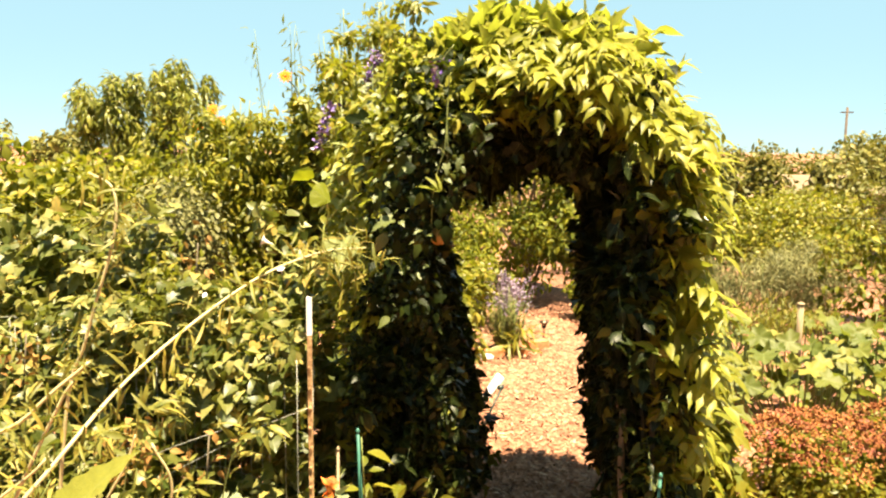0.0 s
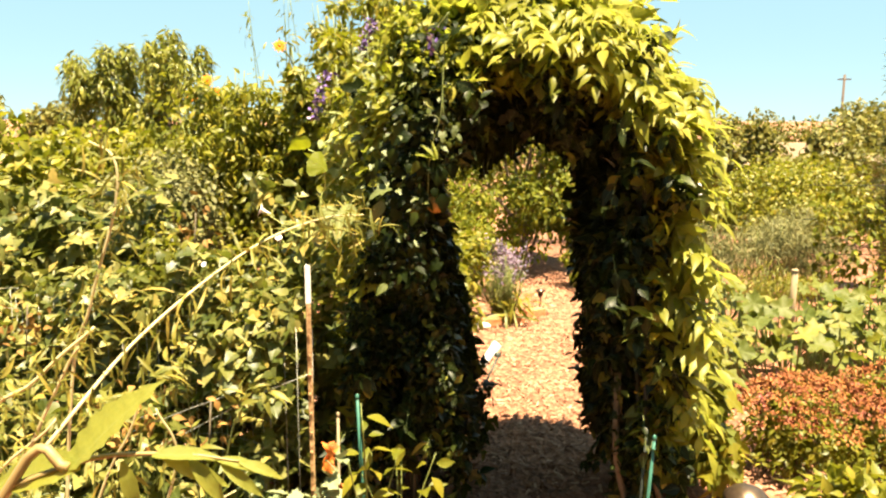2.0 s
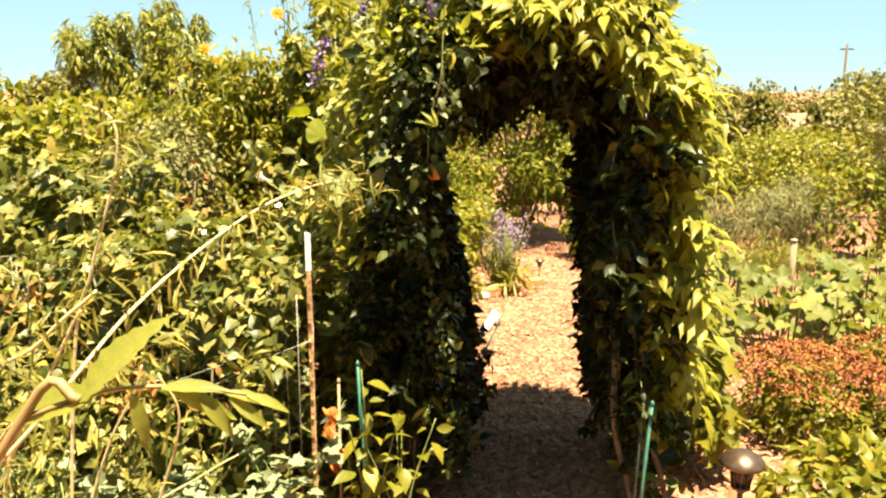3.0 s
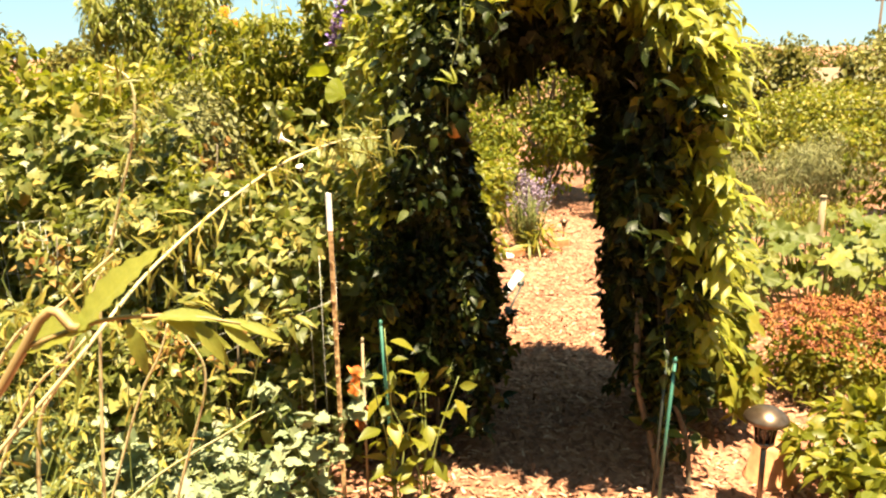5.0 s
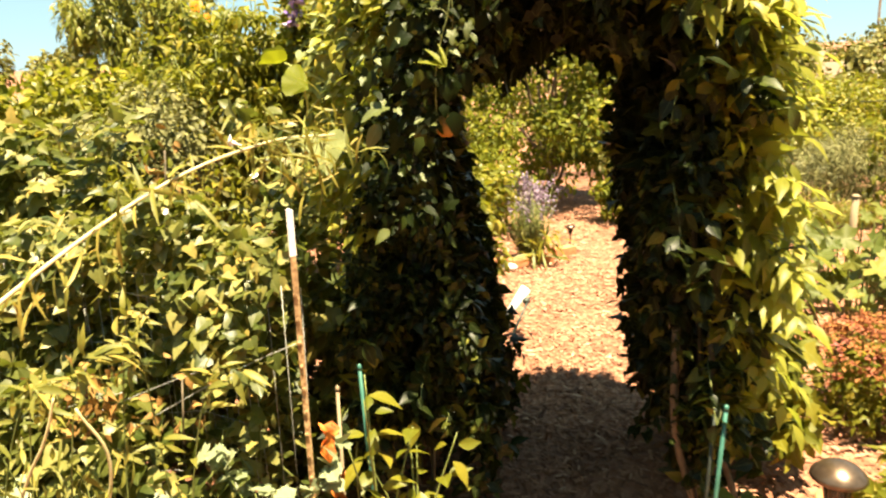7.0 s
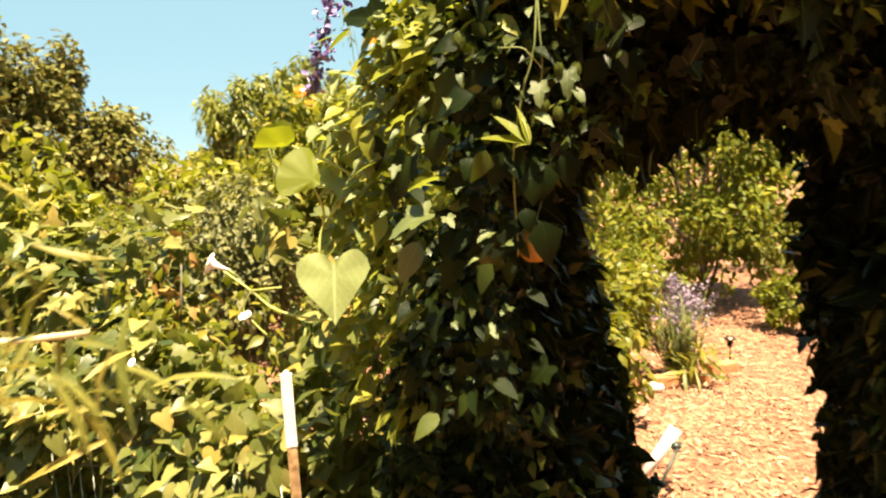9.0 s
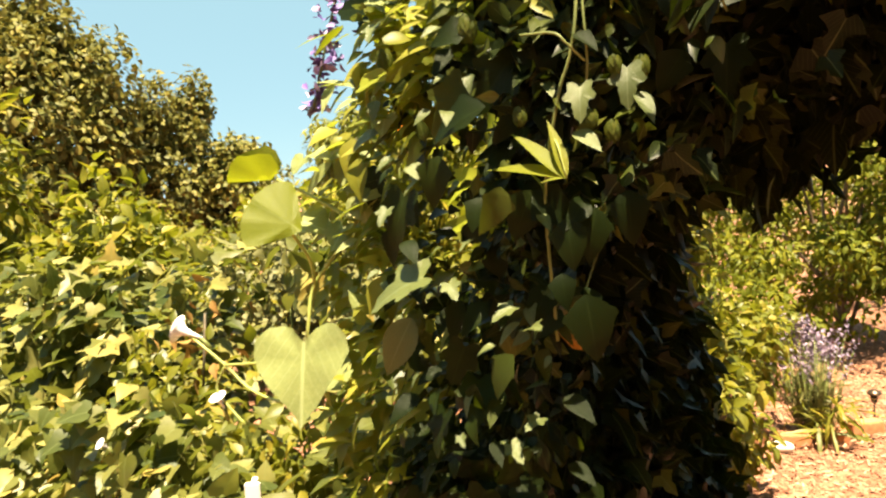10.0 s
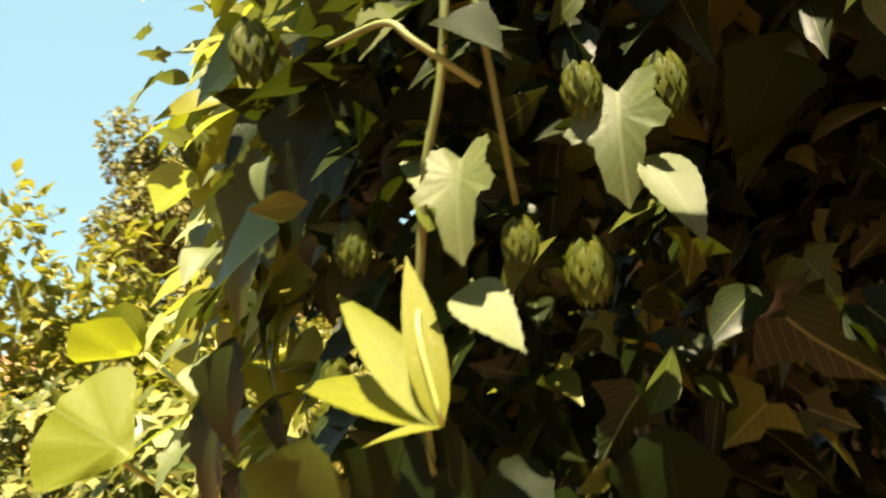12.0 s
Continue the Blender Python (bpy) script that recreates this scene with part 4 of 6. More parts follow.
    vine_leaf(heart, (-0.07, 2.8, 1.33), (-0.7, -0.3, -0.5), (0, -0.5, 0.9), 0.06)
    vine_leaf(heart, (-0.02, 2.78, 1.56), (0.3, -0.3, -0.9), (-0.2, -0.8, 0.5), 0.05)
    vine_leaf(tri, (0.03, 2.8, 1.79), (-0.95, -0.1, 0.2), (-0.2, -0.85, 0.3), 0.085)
    # more pale leaves, standing in by colour for the sunlit pillar edge
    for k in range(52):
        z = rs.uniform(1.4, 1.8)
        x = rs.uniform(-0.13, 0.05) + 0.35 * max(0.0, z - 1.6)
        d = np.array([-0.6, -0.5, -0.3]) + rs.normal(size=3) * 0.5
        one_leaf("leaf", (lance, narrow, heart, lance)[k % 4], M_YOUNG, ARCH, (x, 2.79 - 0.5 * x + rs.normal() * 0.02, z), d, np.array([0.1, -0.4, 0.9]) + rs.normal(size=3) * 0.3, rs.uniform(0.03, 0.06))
    # hop leaves on the stem: pale colour stands for sun, dark for shade
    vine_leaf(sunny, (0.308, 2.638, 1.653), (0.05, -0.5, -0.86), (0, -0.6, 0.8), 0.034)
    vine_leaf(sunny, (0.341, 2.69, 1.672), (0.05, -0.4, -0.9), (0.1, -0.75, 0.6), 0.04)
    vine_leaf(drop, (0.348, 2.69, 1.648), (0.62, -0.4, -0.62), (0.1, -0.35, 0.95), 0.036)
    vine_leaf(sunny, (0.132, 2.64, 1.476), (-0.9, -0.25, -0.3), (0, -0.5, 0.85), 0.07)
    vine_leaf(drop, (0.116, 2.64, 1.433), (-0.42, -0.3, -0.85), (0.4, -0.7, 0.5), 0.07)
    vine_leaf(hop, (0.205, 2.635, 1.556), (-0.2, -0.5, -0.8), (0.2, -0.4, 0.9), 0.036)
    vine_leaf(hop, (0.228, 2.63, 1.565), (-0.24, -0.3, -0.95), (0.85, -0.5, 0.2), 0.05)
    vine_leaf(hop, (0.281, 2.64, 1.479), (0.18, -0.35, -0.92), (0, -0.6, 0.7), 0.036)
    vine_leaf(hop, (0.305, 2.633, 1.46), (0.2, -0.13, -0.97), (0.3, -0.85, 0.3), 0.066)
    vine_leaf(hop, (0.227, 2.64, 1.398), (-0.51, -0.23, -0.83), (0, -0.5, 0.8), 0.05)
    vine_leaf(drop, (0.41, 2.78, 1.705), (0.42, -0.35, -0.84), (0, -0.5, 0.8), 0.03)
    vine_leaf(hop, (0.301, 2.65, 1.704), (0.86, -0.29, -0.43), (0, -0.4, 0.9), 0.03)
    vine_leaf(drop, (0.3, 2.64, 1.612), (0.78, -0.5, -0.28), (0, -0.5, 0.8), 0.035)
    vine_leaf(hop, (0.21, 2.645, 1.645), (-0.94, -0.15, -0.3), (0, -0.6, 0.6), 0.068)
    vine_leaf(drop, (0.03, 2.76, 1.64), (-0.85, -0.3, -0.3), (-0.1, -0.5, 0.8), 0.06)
    # shaded hop leaves behind them, their shade put into the dark colour
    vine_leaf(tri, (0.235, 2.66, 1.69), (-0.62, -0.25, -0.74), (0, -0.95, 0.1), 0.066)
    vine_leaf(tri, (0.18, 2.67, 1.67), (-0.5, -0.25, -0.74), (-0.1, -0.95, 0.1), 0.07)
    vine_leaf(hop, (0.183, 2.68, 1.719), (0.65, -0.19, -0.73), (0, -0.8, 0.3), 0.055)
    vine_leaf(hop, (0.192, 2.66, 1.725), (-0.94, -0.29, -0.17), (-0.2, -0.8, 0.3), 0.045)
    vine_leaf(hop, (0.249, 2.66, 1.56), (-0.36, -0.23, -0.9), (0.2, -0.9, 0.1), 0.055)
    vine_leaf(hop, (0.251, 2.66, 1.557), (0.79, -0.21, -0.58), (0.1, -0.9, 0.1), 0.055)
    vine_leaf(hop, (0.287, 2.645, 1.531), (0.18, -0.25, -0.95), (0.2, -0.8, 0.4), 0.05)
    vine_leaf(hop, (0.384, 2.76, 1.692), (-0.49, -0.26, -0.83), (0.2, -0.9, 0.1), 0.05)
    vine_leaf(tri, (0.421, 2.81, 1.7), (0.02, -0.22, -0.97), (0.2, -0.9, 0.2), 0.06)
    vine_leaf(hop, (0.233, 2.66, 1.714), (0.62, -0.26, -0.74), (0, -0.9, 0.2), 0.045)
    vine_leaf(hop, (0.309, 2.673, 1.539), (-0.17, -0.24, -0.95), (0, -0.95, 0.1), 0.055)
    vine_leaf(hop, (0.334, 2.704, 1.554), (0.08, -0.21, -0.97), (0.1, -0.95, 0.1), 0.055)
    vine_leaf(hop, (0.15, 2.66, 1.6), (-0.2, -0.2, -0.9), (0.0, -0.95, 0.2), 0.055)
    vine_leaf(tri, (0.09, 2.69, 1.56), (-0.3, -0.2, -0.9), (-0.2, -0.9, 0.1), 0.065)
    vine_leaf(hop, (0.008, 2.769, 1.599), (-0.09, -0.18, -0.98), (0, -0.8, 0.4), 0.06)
    # young three-leaved shoot in the sun
    vine_leaf(lance, (0.293, 2.628, 1.57), (-0.68, 0.14, 0.72), (0.5, -0.65, 0.5), 0.076)
    vine_leaf(lance, (0.293, 2.628, 1.57), (-0.93, 0.1, 0.3), (0.3, -0.5, 0.8), 0.086)
    vine_leaf(lance, (0.293, 2.628, 1.57), (-0.22, 0.17, 0.96), (0.6, -0.7, 0.15), 0.062)
    vine_leaf(lance, (0.294, 2.628, 1.57), (-0.79, -0.61, 0.06), (0.1, -0.3, 0.9), 0.026)
    part("stem", tube(smooth_line([(0.275, 2.65, 1.612), (0.286, 2.632, 1.6), (0.294, 2.628, 1.57)], 4), 0.0009, 6), M_SHOOT, ARCH)
    # hop cones
    for cx, cy, cz, s in ((0.33, 2.685, 1.686, 0.5), (0.352, 2.705, 1.686, 0.58), (0.244, 2.65, 1.643, 0.5), (0.312, 2.66, 1.634, 0.45), (0.328, 2.675, 1.624, 0.56), (0.226, 2.65, 1.592, 0.45), (0.11, 2.66, 1.44, 0.7), (0.06, 2.72, 1.73, 0.7), (0.19, 2.66, 1.74, 0.7)):
        pos, tip, nrm = [], [], []
        for j in range(46):
            u = j / 45
            a = j * 2.4
            r = 0.0145 * s * math.sin(math.pi * (0.14 + 0.8 * u)) ** 0.7
            o = np.array([math.cos(a), math.sin(a), 0])
            pos.append(np.array([cx, cy, cz - 0.026 * s * u]) + o * r * 0.7)
            tip.append(o * 0.5 + np.array([0, 0, -1]))
            nrm.append(o + np.array([0, 0, 0.4]))
        part("hop_cone", leaves("hop_cone", OVATE_FINE, np.array(pos), np.array(tip), np.array(nrm), np.full(46, 0.018 * s)), M_HOP, ARCH, "pale green papery hop cone")
    # small leaves and catkins at the outer shoulder, their pale colour standing for sun
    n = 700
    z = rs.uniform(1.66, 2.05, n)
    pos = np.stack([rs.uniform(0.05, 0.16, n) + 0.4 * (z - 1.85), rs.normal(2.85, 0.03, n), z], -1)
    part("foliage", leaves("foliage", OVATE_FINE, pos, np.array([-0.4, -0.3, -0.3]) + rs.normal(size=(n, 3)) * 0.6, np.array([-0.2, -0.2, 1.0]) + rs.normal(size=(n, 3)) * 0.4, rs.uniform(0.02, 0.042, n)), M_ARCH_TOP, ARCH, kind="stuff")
    # light green leaves that give the shoulder its sunlit look by colour
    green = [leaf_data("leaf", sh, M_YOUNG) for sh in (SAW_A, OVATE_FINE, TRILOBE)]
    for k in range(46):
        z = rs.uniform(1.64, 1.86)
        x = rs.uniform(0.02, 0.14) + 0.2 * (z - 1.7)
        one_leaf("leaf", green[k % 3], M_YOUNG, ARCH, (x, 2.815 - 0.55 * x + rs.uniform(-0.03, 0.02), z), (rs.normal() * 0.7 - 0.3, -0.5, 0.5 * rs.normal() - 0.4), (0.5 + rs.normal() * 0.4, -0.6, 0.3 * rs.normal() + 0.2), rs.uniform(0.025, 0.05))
    # leaves along the outer edge of the pillar, with sunlight put into their colour
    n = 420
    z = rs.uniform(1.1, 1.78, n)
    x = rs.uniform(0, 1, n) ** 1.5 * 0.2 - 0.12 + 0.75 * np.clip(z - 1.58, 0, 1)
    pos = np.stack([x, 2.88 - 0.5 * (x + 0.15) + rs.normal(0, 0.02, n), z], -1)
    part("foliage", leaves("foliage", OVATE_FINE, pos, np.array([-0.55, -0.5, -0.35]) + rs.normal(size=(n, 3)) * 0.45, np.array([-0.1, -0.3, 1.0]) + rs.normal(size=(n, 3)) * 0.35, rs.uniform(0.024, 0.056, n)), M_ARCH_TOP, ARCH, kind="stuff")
    # purple flower trusses
    for bx, by, bz, ln in ((-0.125, 2.93, 1.86, 0.17), (0.05, 2.85, 2.03, 0.13), (0.285, 2.68, 1.975, 0.07)):
        truss = part("flower_stalk", tube(smooth_line([(bx + 0.04, by, bz + 0.05), (bx, by, bz), (bx - 0.04 * ln / 0.13, by - 0.01, bz - ln)], 4), 0.002, 5), M_STEM, ARCH)
        pos = []
        for j in range(int(1000 * ln)):
            u = rs.uniform(0, 1)
            pos.append((bx - 0.04 * ln / 0.13 * u + rs.normal(0, 0.012 * (1.1 - 0.6 * u)), by + rs.normal(0, 0.012), bz - ln * u))
        n = len(pos)
        part("floret_spray", leaves("floret_spray", ROUGH, np.array(pos), unit(rs.normal(size=(n, 3))), unit(rs.normal(size=(n, 3))), rs.uniform(0.01, 0.02, n)), M_PURPLE, truss, "violet and white florets", kind="stuff")


build_close_vine()


def build_gourd(x, y, z, label):
    ob = thing("small_gourd", x, y, label, "gourd", z - 0.025)
    part("fruit", lathe([(0.003, -0.029), (0.015, -0.027), (0.026, -0.014), (0.03, 0.0), (0.026, 0.015), (0.014, 0.026), (0.004, 0.028)], 18, (x, y, z)), M_GOURD, ob)
    part("stalk", tube(smooth_line([(x, y, z + 0.024), (x + 0.005, y + 0.02, z + 0.05), (x + 0.012, y + 0.06, z + 0.09)], 4), 0.0012, 6), M_STEM, ob)


build_gourd(0.277, 2.725, 1.416, "small orange gourd half hidden behind a hop leaf")

# ---- fence and climbing beans beside the arch ----
def build_fence():
    ob = thing("wire_fence", -1.3, 3.1, "sagging welded wire garden fence grown through with vines", "fence", gz(-1.3, 3.1))
    a, b = np.array([-0.17, 2.72]), np.array([-1.9, 3.3])
    rs = np.random.RandomState(3)
    n = 38
    for k in range(n + 1):
        p = a + (b - a) * k / n
        z0 = gz(*p)
        lean = rs.normal(0, 0.006)
        part("wire", tube([(p[0], p[1], z0), (p[0] + lean, p[1] + lean, z0 + 0.55), (p[0] + 2 * lean, p[1], z0 + 0.98)], 0.0013, 4), M_WIRE, ob)
    for h in (0.08, 0.3, 0.52, 0.74, 0.9, 0.98):
        pts = [(*(a + (b - a) * k / 14), gz(*(a + (b - a) * k / 14)) + h + rs.normal(0, 0.008)) for k in range(1, 15)]
        part("line_wire", tube(pts, 0.0012, 4), M_WIRE, ob)
    for k in range(5):
        x = -0.25 - 0.28 * k
        pts = [(x + 0.1, 2.64 + 0.03 * k, 0.84 - 0.09 * k), (x - 0.1, 2.68 + 0.05 * k, 0.74 - 0.08 * k), (x - 0.5, 2.76 + 0.09 * k, 0.5 - 0.04 * k)]
        part("loose_wire", tube(smooth_line(pts, 4), 0.0016, 5), M_WIRE, ob)


build_fence()


def build_post():
    x, y = -0.15, 2.68
    ob = thing("fence_post", x, y, "rusty steel fence post with a white painted tip", "post", gz(x, y))
    z = gz(x, y)
    bm = box(x, y, z + 0.5, 0.017, 0.005, 1.16, 0.001, 0.5)
    box(x - 0.006, y + 0.012, z + 0.5, 0.005, 0.016, 1.16, 0.001, 0.5, bm)
    part("post", bm, M_RUST, ob, smooth=False)
    bm = box(x, y, z + 1.145, 0.019, 0.007, 0.13, 0.001, 0.5)
    box(x - 0.006, y + 0.012, z + 1.145, 0.007, 0.018, 0.13, 0.001, 0.5, bm)
    part("painted_tip", bm, M_WHITE, ob, "white painted tip", smooth=False)
    for k in range(12):
        part("stud", box(x, y - 0.006, z + 0.2 + 0.07 * k, 0.012, 0.008, 0.01, 0.002), M_RUST, ob, smooth=False)


build_post()


def stake(name, label, x, y, height, r, mat, lean=(0, 0), group="garden stakes"):
    z = gz(x, y)
    ob = thing(name, x, y, label, "stake", z, group)
    pts = [(x, y, z - 0.06), (x + lean[0] * 0.5, y + lean[1] * 0.5, z + height * 0.5), (x + lean[0], y + lean[1], z + height)]
    part("shaft", tube(pts, r, 8), mat, ob)
    part("cap", lathe([(r * 1.2, 0), (r * 1.3, 0.008), (r * 0.8, 0.016), (0.001, 0.018)], 8, (pts[2][0], pts[2][1], pts[2][2] - 0.006)), mat, ob)
    return ob


stake("garden_stake", "slim green coated metal stake beside the arch foot", 0.03, 2.74, 0.72, 0.006, M_GREENMETAL, (-0.03, 0.0))
stake("garden_stake", "slim weathered wooden stake beside the arch foot", -0.07, 2.72, 0.66, 0.005, M_WOOD, (0.0, 0.02))
stake("garden_stake", "green coated metal stake leaning at the arch foot", 1.0, 2.76, 0.62, 0.006, M_GREENMETAL, (0.035, 0.0))
stake("garden_stake", "dark metal stake leaning at the arch foot", 0.98, 2.77, 0.6, 0.005, M_DARKMETAL, (0.03, 0.01))


def build_tape():
    x, y = -0.09, 2.66
    ob = thing("orange_tape", x, y, "faded orange plastic tape tied round a stake", "tape", 0.36)
    bm = bmesh.new()
    prev = None
    for k in range(11):
        z = 0.6 - 0.026 * k
        dx = 0.012 * math.sin(k * 1.3) + 0.003 * k
        w = 0.02 + 0.008 * math.sin(k * 2.1)
        row = [bm.verts.new((x + dx - w, y - 0.01 * math.cos(k), z)), bm.verts.new((x + dx, y - 0.018, z - 0.004)), bm.verts.new((x + dx + w, y + 0.008 * math.sin(k), z))]
        if prev:
            for j in (0, 1):
                bm.faces.new((prev[j], prev[j + 1], row[j + 1], row[j]))
        prev = row
    bmesh.ops.solidify(bm, geom=bm.faces[:], thickness=0.002)
    part("strip", bm, M_CLOTH, ob)


build_tape()


def climber(name, label, x0, y0, x1, y1, top, n, shape, size, mat, seed, depth=0.3, stems=9):
    """A wall of leaves along a fence with uneven top and holes."""
    rs = np.random.RandomState(seed)
    ob = thing(name, (x0 + x1) / 2, (y0 + y1) / 2, label, "vine")
    t = rs.uniform(0, 1, n)
    h = rs.uniform(0.0, 1.0, n) ** 0.8
    x, y = x0 + (x1 - x0) * t, y0 + (y1 - y0) * t
    way = unit(np.array([y1 - y0, -(x1 - x0)]))
    way = way if way[1] < 0 else -way
    crest = np.array([top * (0.88 + 0.2 * noise.noise((a * 2.4, seed, 0.3))) for a in x])
    bulge = np.array([noise.noise((a * 2.6, b * 2.6, seed)) for a, b in zip(x, h * top)])
    front = rs.uniform(-1, 1, n)
    off = depth * (0.45 * bulge + 0.55 * front) * (1.05 - 0.4 * h)
    p = np.stack([x + way[0] * off, y + way[1] * off, h * crest], -1)
    hole = np.array([noise.noise((a * 4.3, b * 4.3, seed + 9)) for a, b in zip(p[:, 0], p[:, 2])]) < -0.14
    bare = (p[:, 0] > -0.72) & (p[:, 2] < 0.66) & (p[:, 1] < 3.0) & (rs.uniform(0, 1, n) < 0.66)
    keep = (p[:, 2] > 0.05) & ~(hole & (front > -0.2)) & ~bare
    p, front = p[keep], front[keep]
    p[:, 2] += ground_z(p[:, 0], p[:, 1])
    out = np.stack([way[0] * (front + 0.4), way[1] * (front + 0.4), 0.25 + 0 * front], -1) + rs.normal(size=p.shape) * 0.35
    tip, nrm = aim(rs, unit(out), 0.42, 1.3, 0.5)
    part("foliage", leaves("foliage", shape, p, tip, nrm, size * rs.uniform(0.55, 1.3, len(p))), mat, ob, kind="stuff")
    for k in range(stems):
        t = (k + rs.uniform(0, 1)) / stems
        bx, by = x0 + (x1 - x0) * t, y0 + (y1 - y0) * t
        pts = [(bx, by, gz(bx, by) - 0.03)] + [(bx + rs.normal(0, 0.08), by + rs.normal(0, 0.05), gz(bx, by) + 0.74 * top * j / 4) for j in (1, 2, 3, 4)]
        part("stem", tube(smooth_line(pts, 3), 0.004, 5), M_STEM, ob)
    return ob


climber("bean_vine", "dusty green bean vine covering a wire fence", -0.22, 2.78, -2.9, 3.68, 1.3, 11500, BEAN, 0.05, M_BEAN, 21, 0.3)
climber("morning_glory_vine", "dark green morning glory heaped over a frame", -1.15, 3.75, -3.6, 4.1, 1.62, 6800, LOBED, 0.078, M_BEAN, 22, 0.5)
climber("bean_vine", "yellowing low bean vine in front of the fence", -0.3, 2.66, -2.4, 3.0, 0.72, 2600, BEAN, 0.062, M_BEAN, 23, 0.22)

climber("bean_vine", "leafy bean vine filling the gap beside the arch", -0.02, 3.0, -0.55, 3.45, 1.55, 1500, HEART, 0.055, M_BEAN, 24, 0.22, 5)

climber("bean_vine", "shaded thicket of bean leaves behind the fence", -0.1, 3.3, -1.7, 3.8, 1.0, 4200, LOBED, 0.085, M_BEAN, 25, 0.24, 7)

# tangled narrow-leaved shoots before the beans
def tangle(x, y, n, seed):
    rs = np.random.RandomState(seed)
    ob = thing("scrambling_weed", x, y, "scrambling weed with tangled thin stems and narrow pale leaves", "weed", group="scrambling weeds")
    pos, way = [], []
    for k in range(n):
        a = rs.uniform(-0.9, 0.9)
        h = rs.uniform(0.6, 1.0)
        bx, by = x + rs.uniform(-0.2, 0.2), y + rs.uniform(-0.15, 0.15)
        ex = bx + 0.45 * a
        line = smooth_line([(bx, by, gz(bx, by) - 0.02), (bx + 0.12 * a, by - 0.03, 0.6 * h), (bx + 0.28 * a, by - 0.05, h), (ex, by - 0.08, h + rs.uniform(-0.16, 0.1))], 6)
        part("stem", tube(line, [0.0028 - 0.0001 * j for j in range(len(line))], 5), M_STEM, ob)
        for j in range(34):
            i = rs.randint(5, len(line))
            pos.append(np.array(line[i]) + rs.normal(size=3) * 0.012)
            way.append(np.array(line[i]) - np.array(line[i - 1]))
    m = len(pos)
    tip = unit(np.array(way)) * 0.8 + rs.normal(size=(m, 3)) * 0.7
    part("foliage", leaves("foliage", LANCE, np.array(pos), tip, rs.normal(size=(m, 3)) * 0.5 + np.array([0, -0.35, 0.9]), rs.uniform(0.03, 0.085, m)), M_WEED, ob, kind="stuff")


for k, (tx, ty) in enumerate(((-0.62, 2.35), (-1.0, 2.4), (-1.5, 2.5))):
    tangle(tx, ty, 6, 310 + k)

# withered clusters on the beans
def withered(x, y, z, n, seed):
    rs = np.random.RandomState(seed)
    ob = thing("withered_bean_leaves", x, y, "withered brown leaves hanging on the bean vine", "dead leaves", z - 0.1, "withered clusters")
    p = np.array([x, y, z]) + rs.normal(size=(n, 3)) * np.array([0.07, 0.03, 0.06])
    tip, nrm = aim(rs, unit(rs.normal(size=(n, 3))), 0.7, 0.4, 0.8)
    part("leaf_cluster", leaves("leaf_cluster", OVATE, p, tip, nrm, rs.uniform(0.025, 0.05, n)), M_DRY, ob, kind="stuff")
    part("stem", tube([(x, y, z - 0.12), (x + 0.01, y + 0.02, z + 0.08)], 0.003, 5), M_VINEWOOD, ob)


withered(-0.76, 2.58, 0.71, 80, 301)
withered(-0.5, 2.62, 0.66, 24, 302)
withered(-0.8, 3.3, 1.22, 30, 303)
withered(-1.35, 2.95, 0.9, 40, 304)

# tall flowering plants behind the fence
def flower(parent, at, r, petals, way, seed, mat, heart):
    rs = np.random.RandomState(seed)
    way = unit(np.array(way, float))
    a = unit(np.cross(way, [0.3, 0.2, 1.0]))
    b = np.cross(way, a)
    ang = np.arange(petals) * 2 * math.pi / petals
    d = a[None] * np.cos(ang)[:, None] + b[None] * np.sin(ang)[:, None] + way[None] * 0.2
    bl = part("bloom", leaves("bloom", OVATE, np.array(at)[None] + d * r * 0.15, d, np.tile(way, (petals, 1)), r * rs.uniform(0.85, 1.05, petals)), mat, parent, "orange daisy bloom")
    bm = bmesh.new()
    bmesh.ops.create_uvsphere(bm, u_segments=8, v_segments=5, radius=r * 0.22, matrix=Matrix.Translation(Vector(at) + Vector(way) * r * 0.06))
    part("flower_heart", bm, heart, bl)


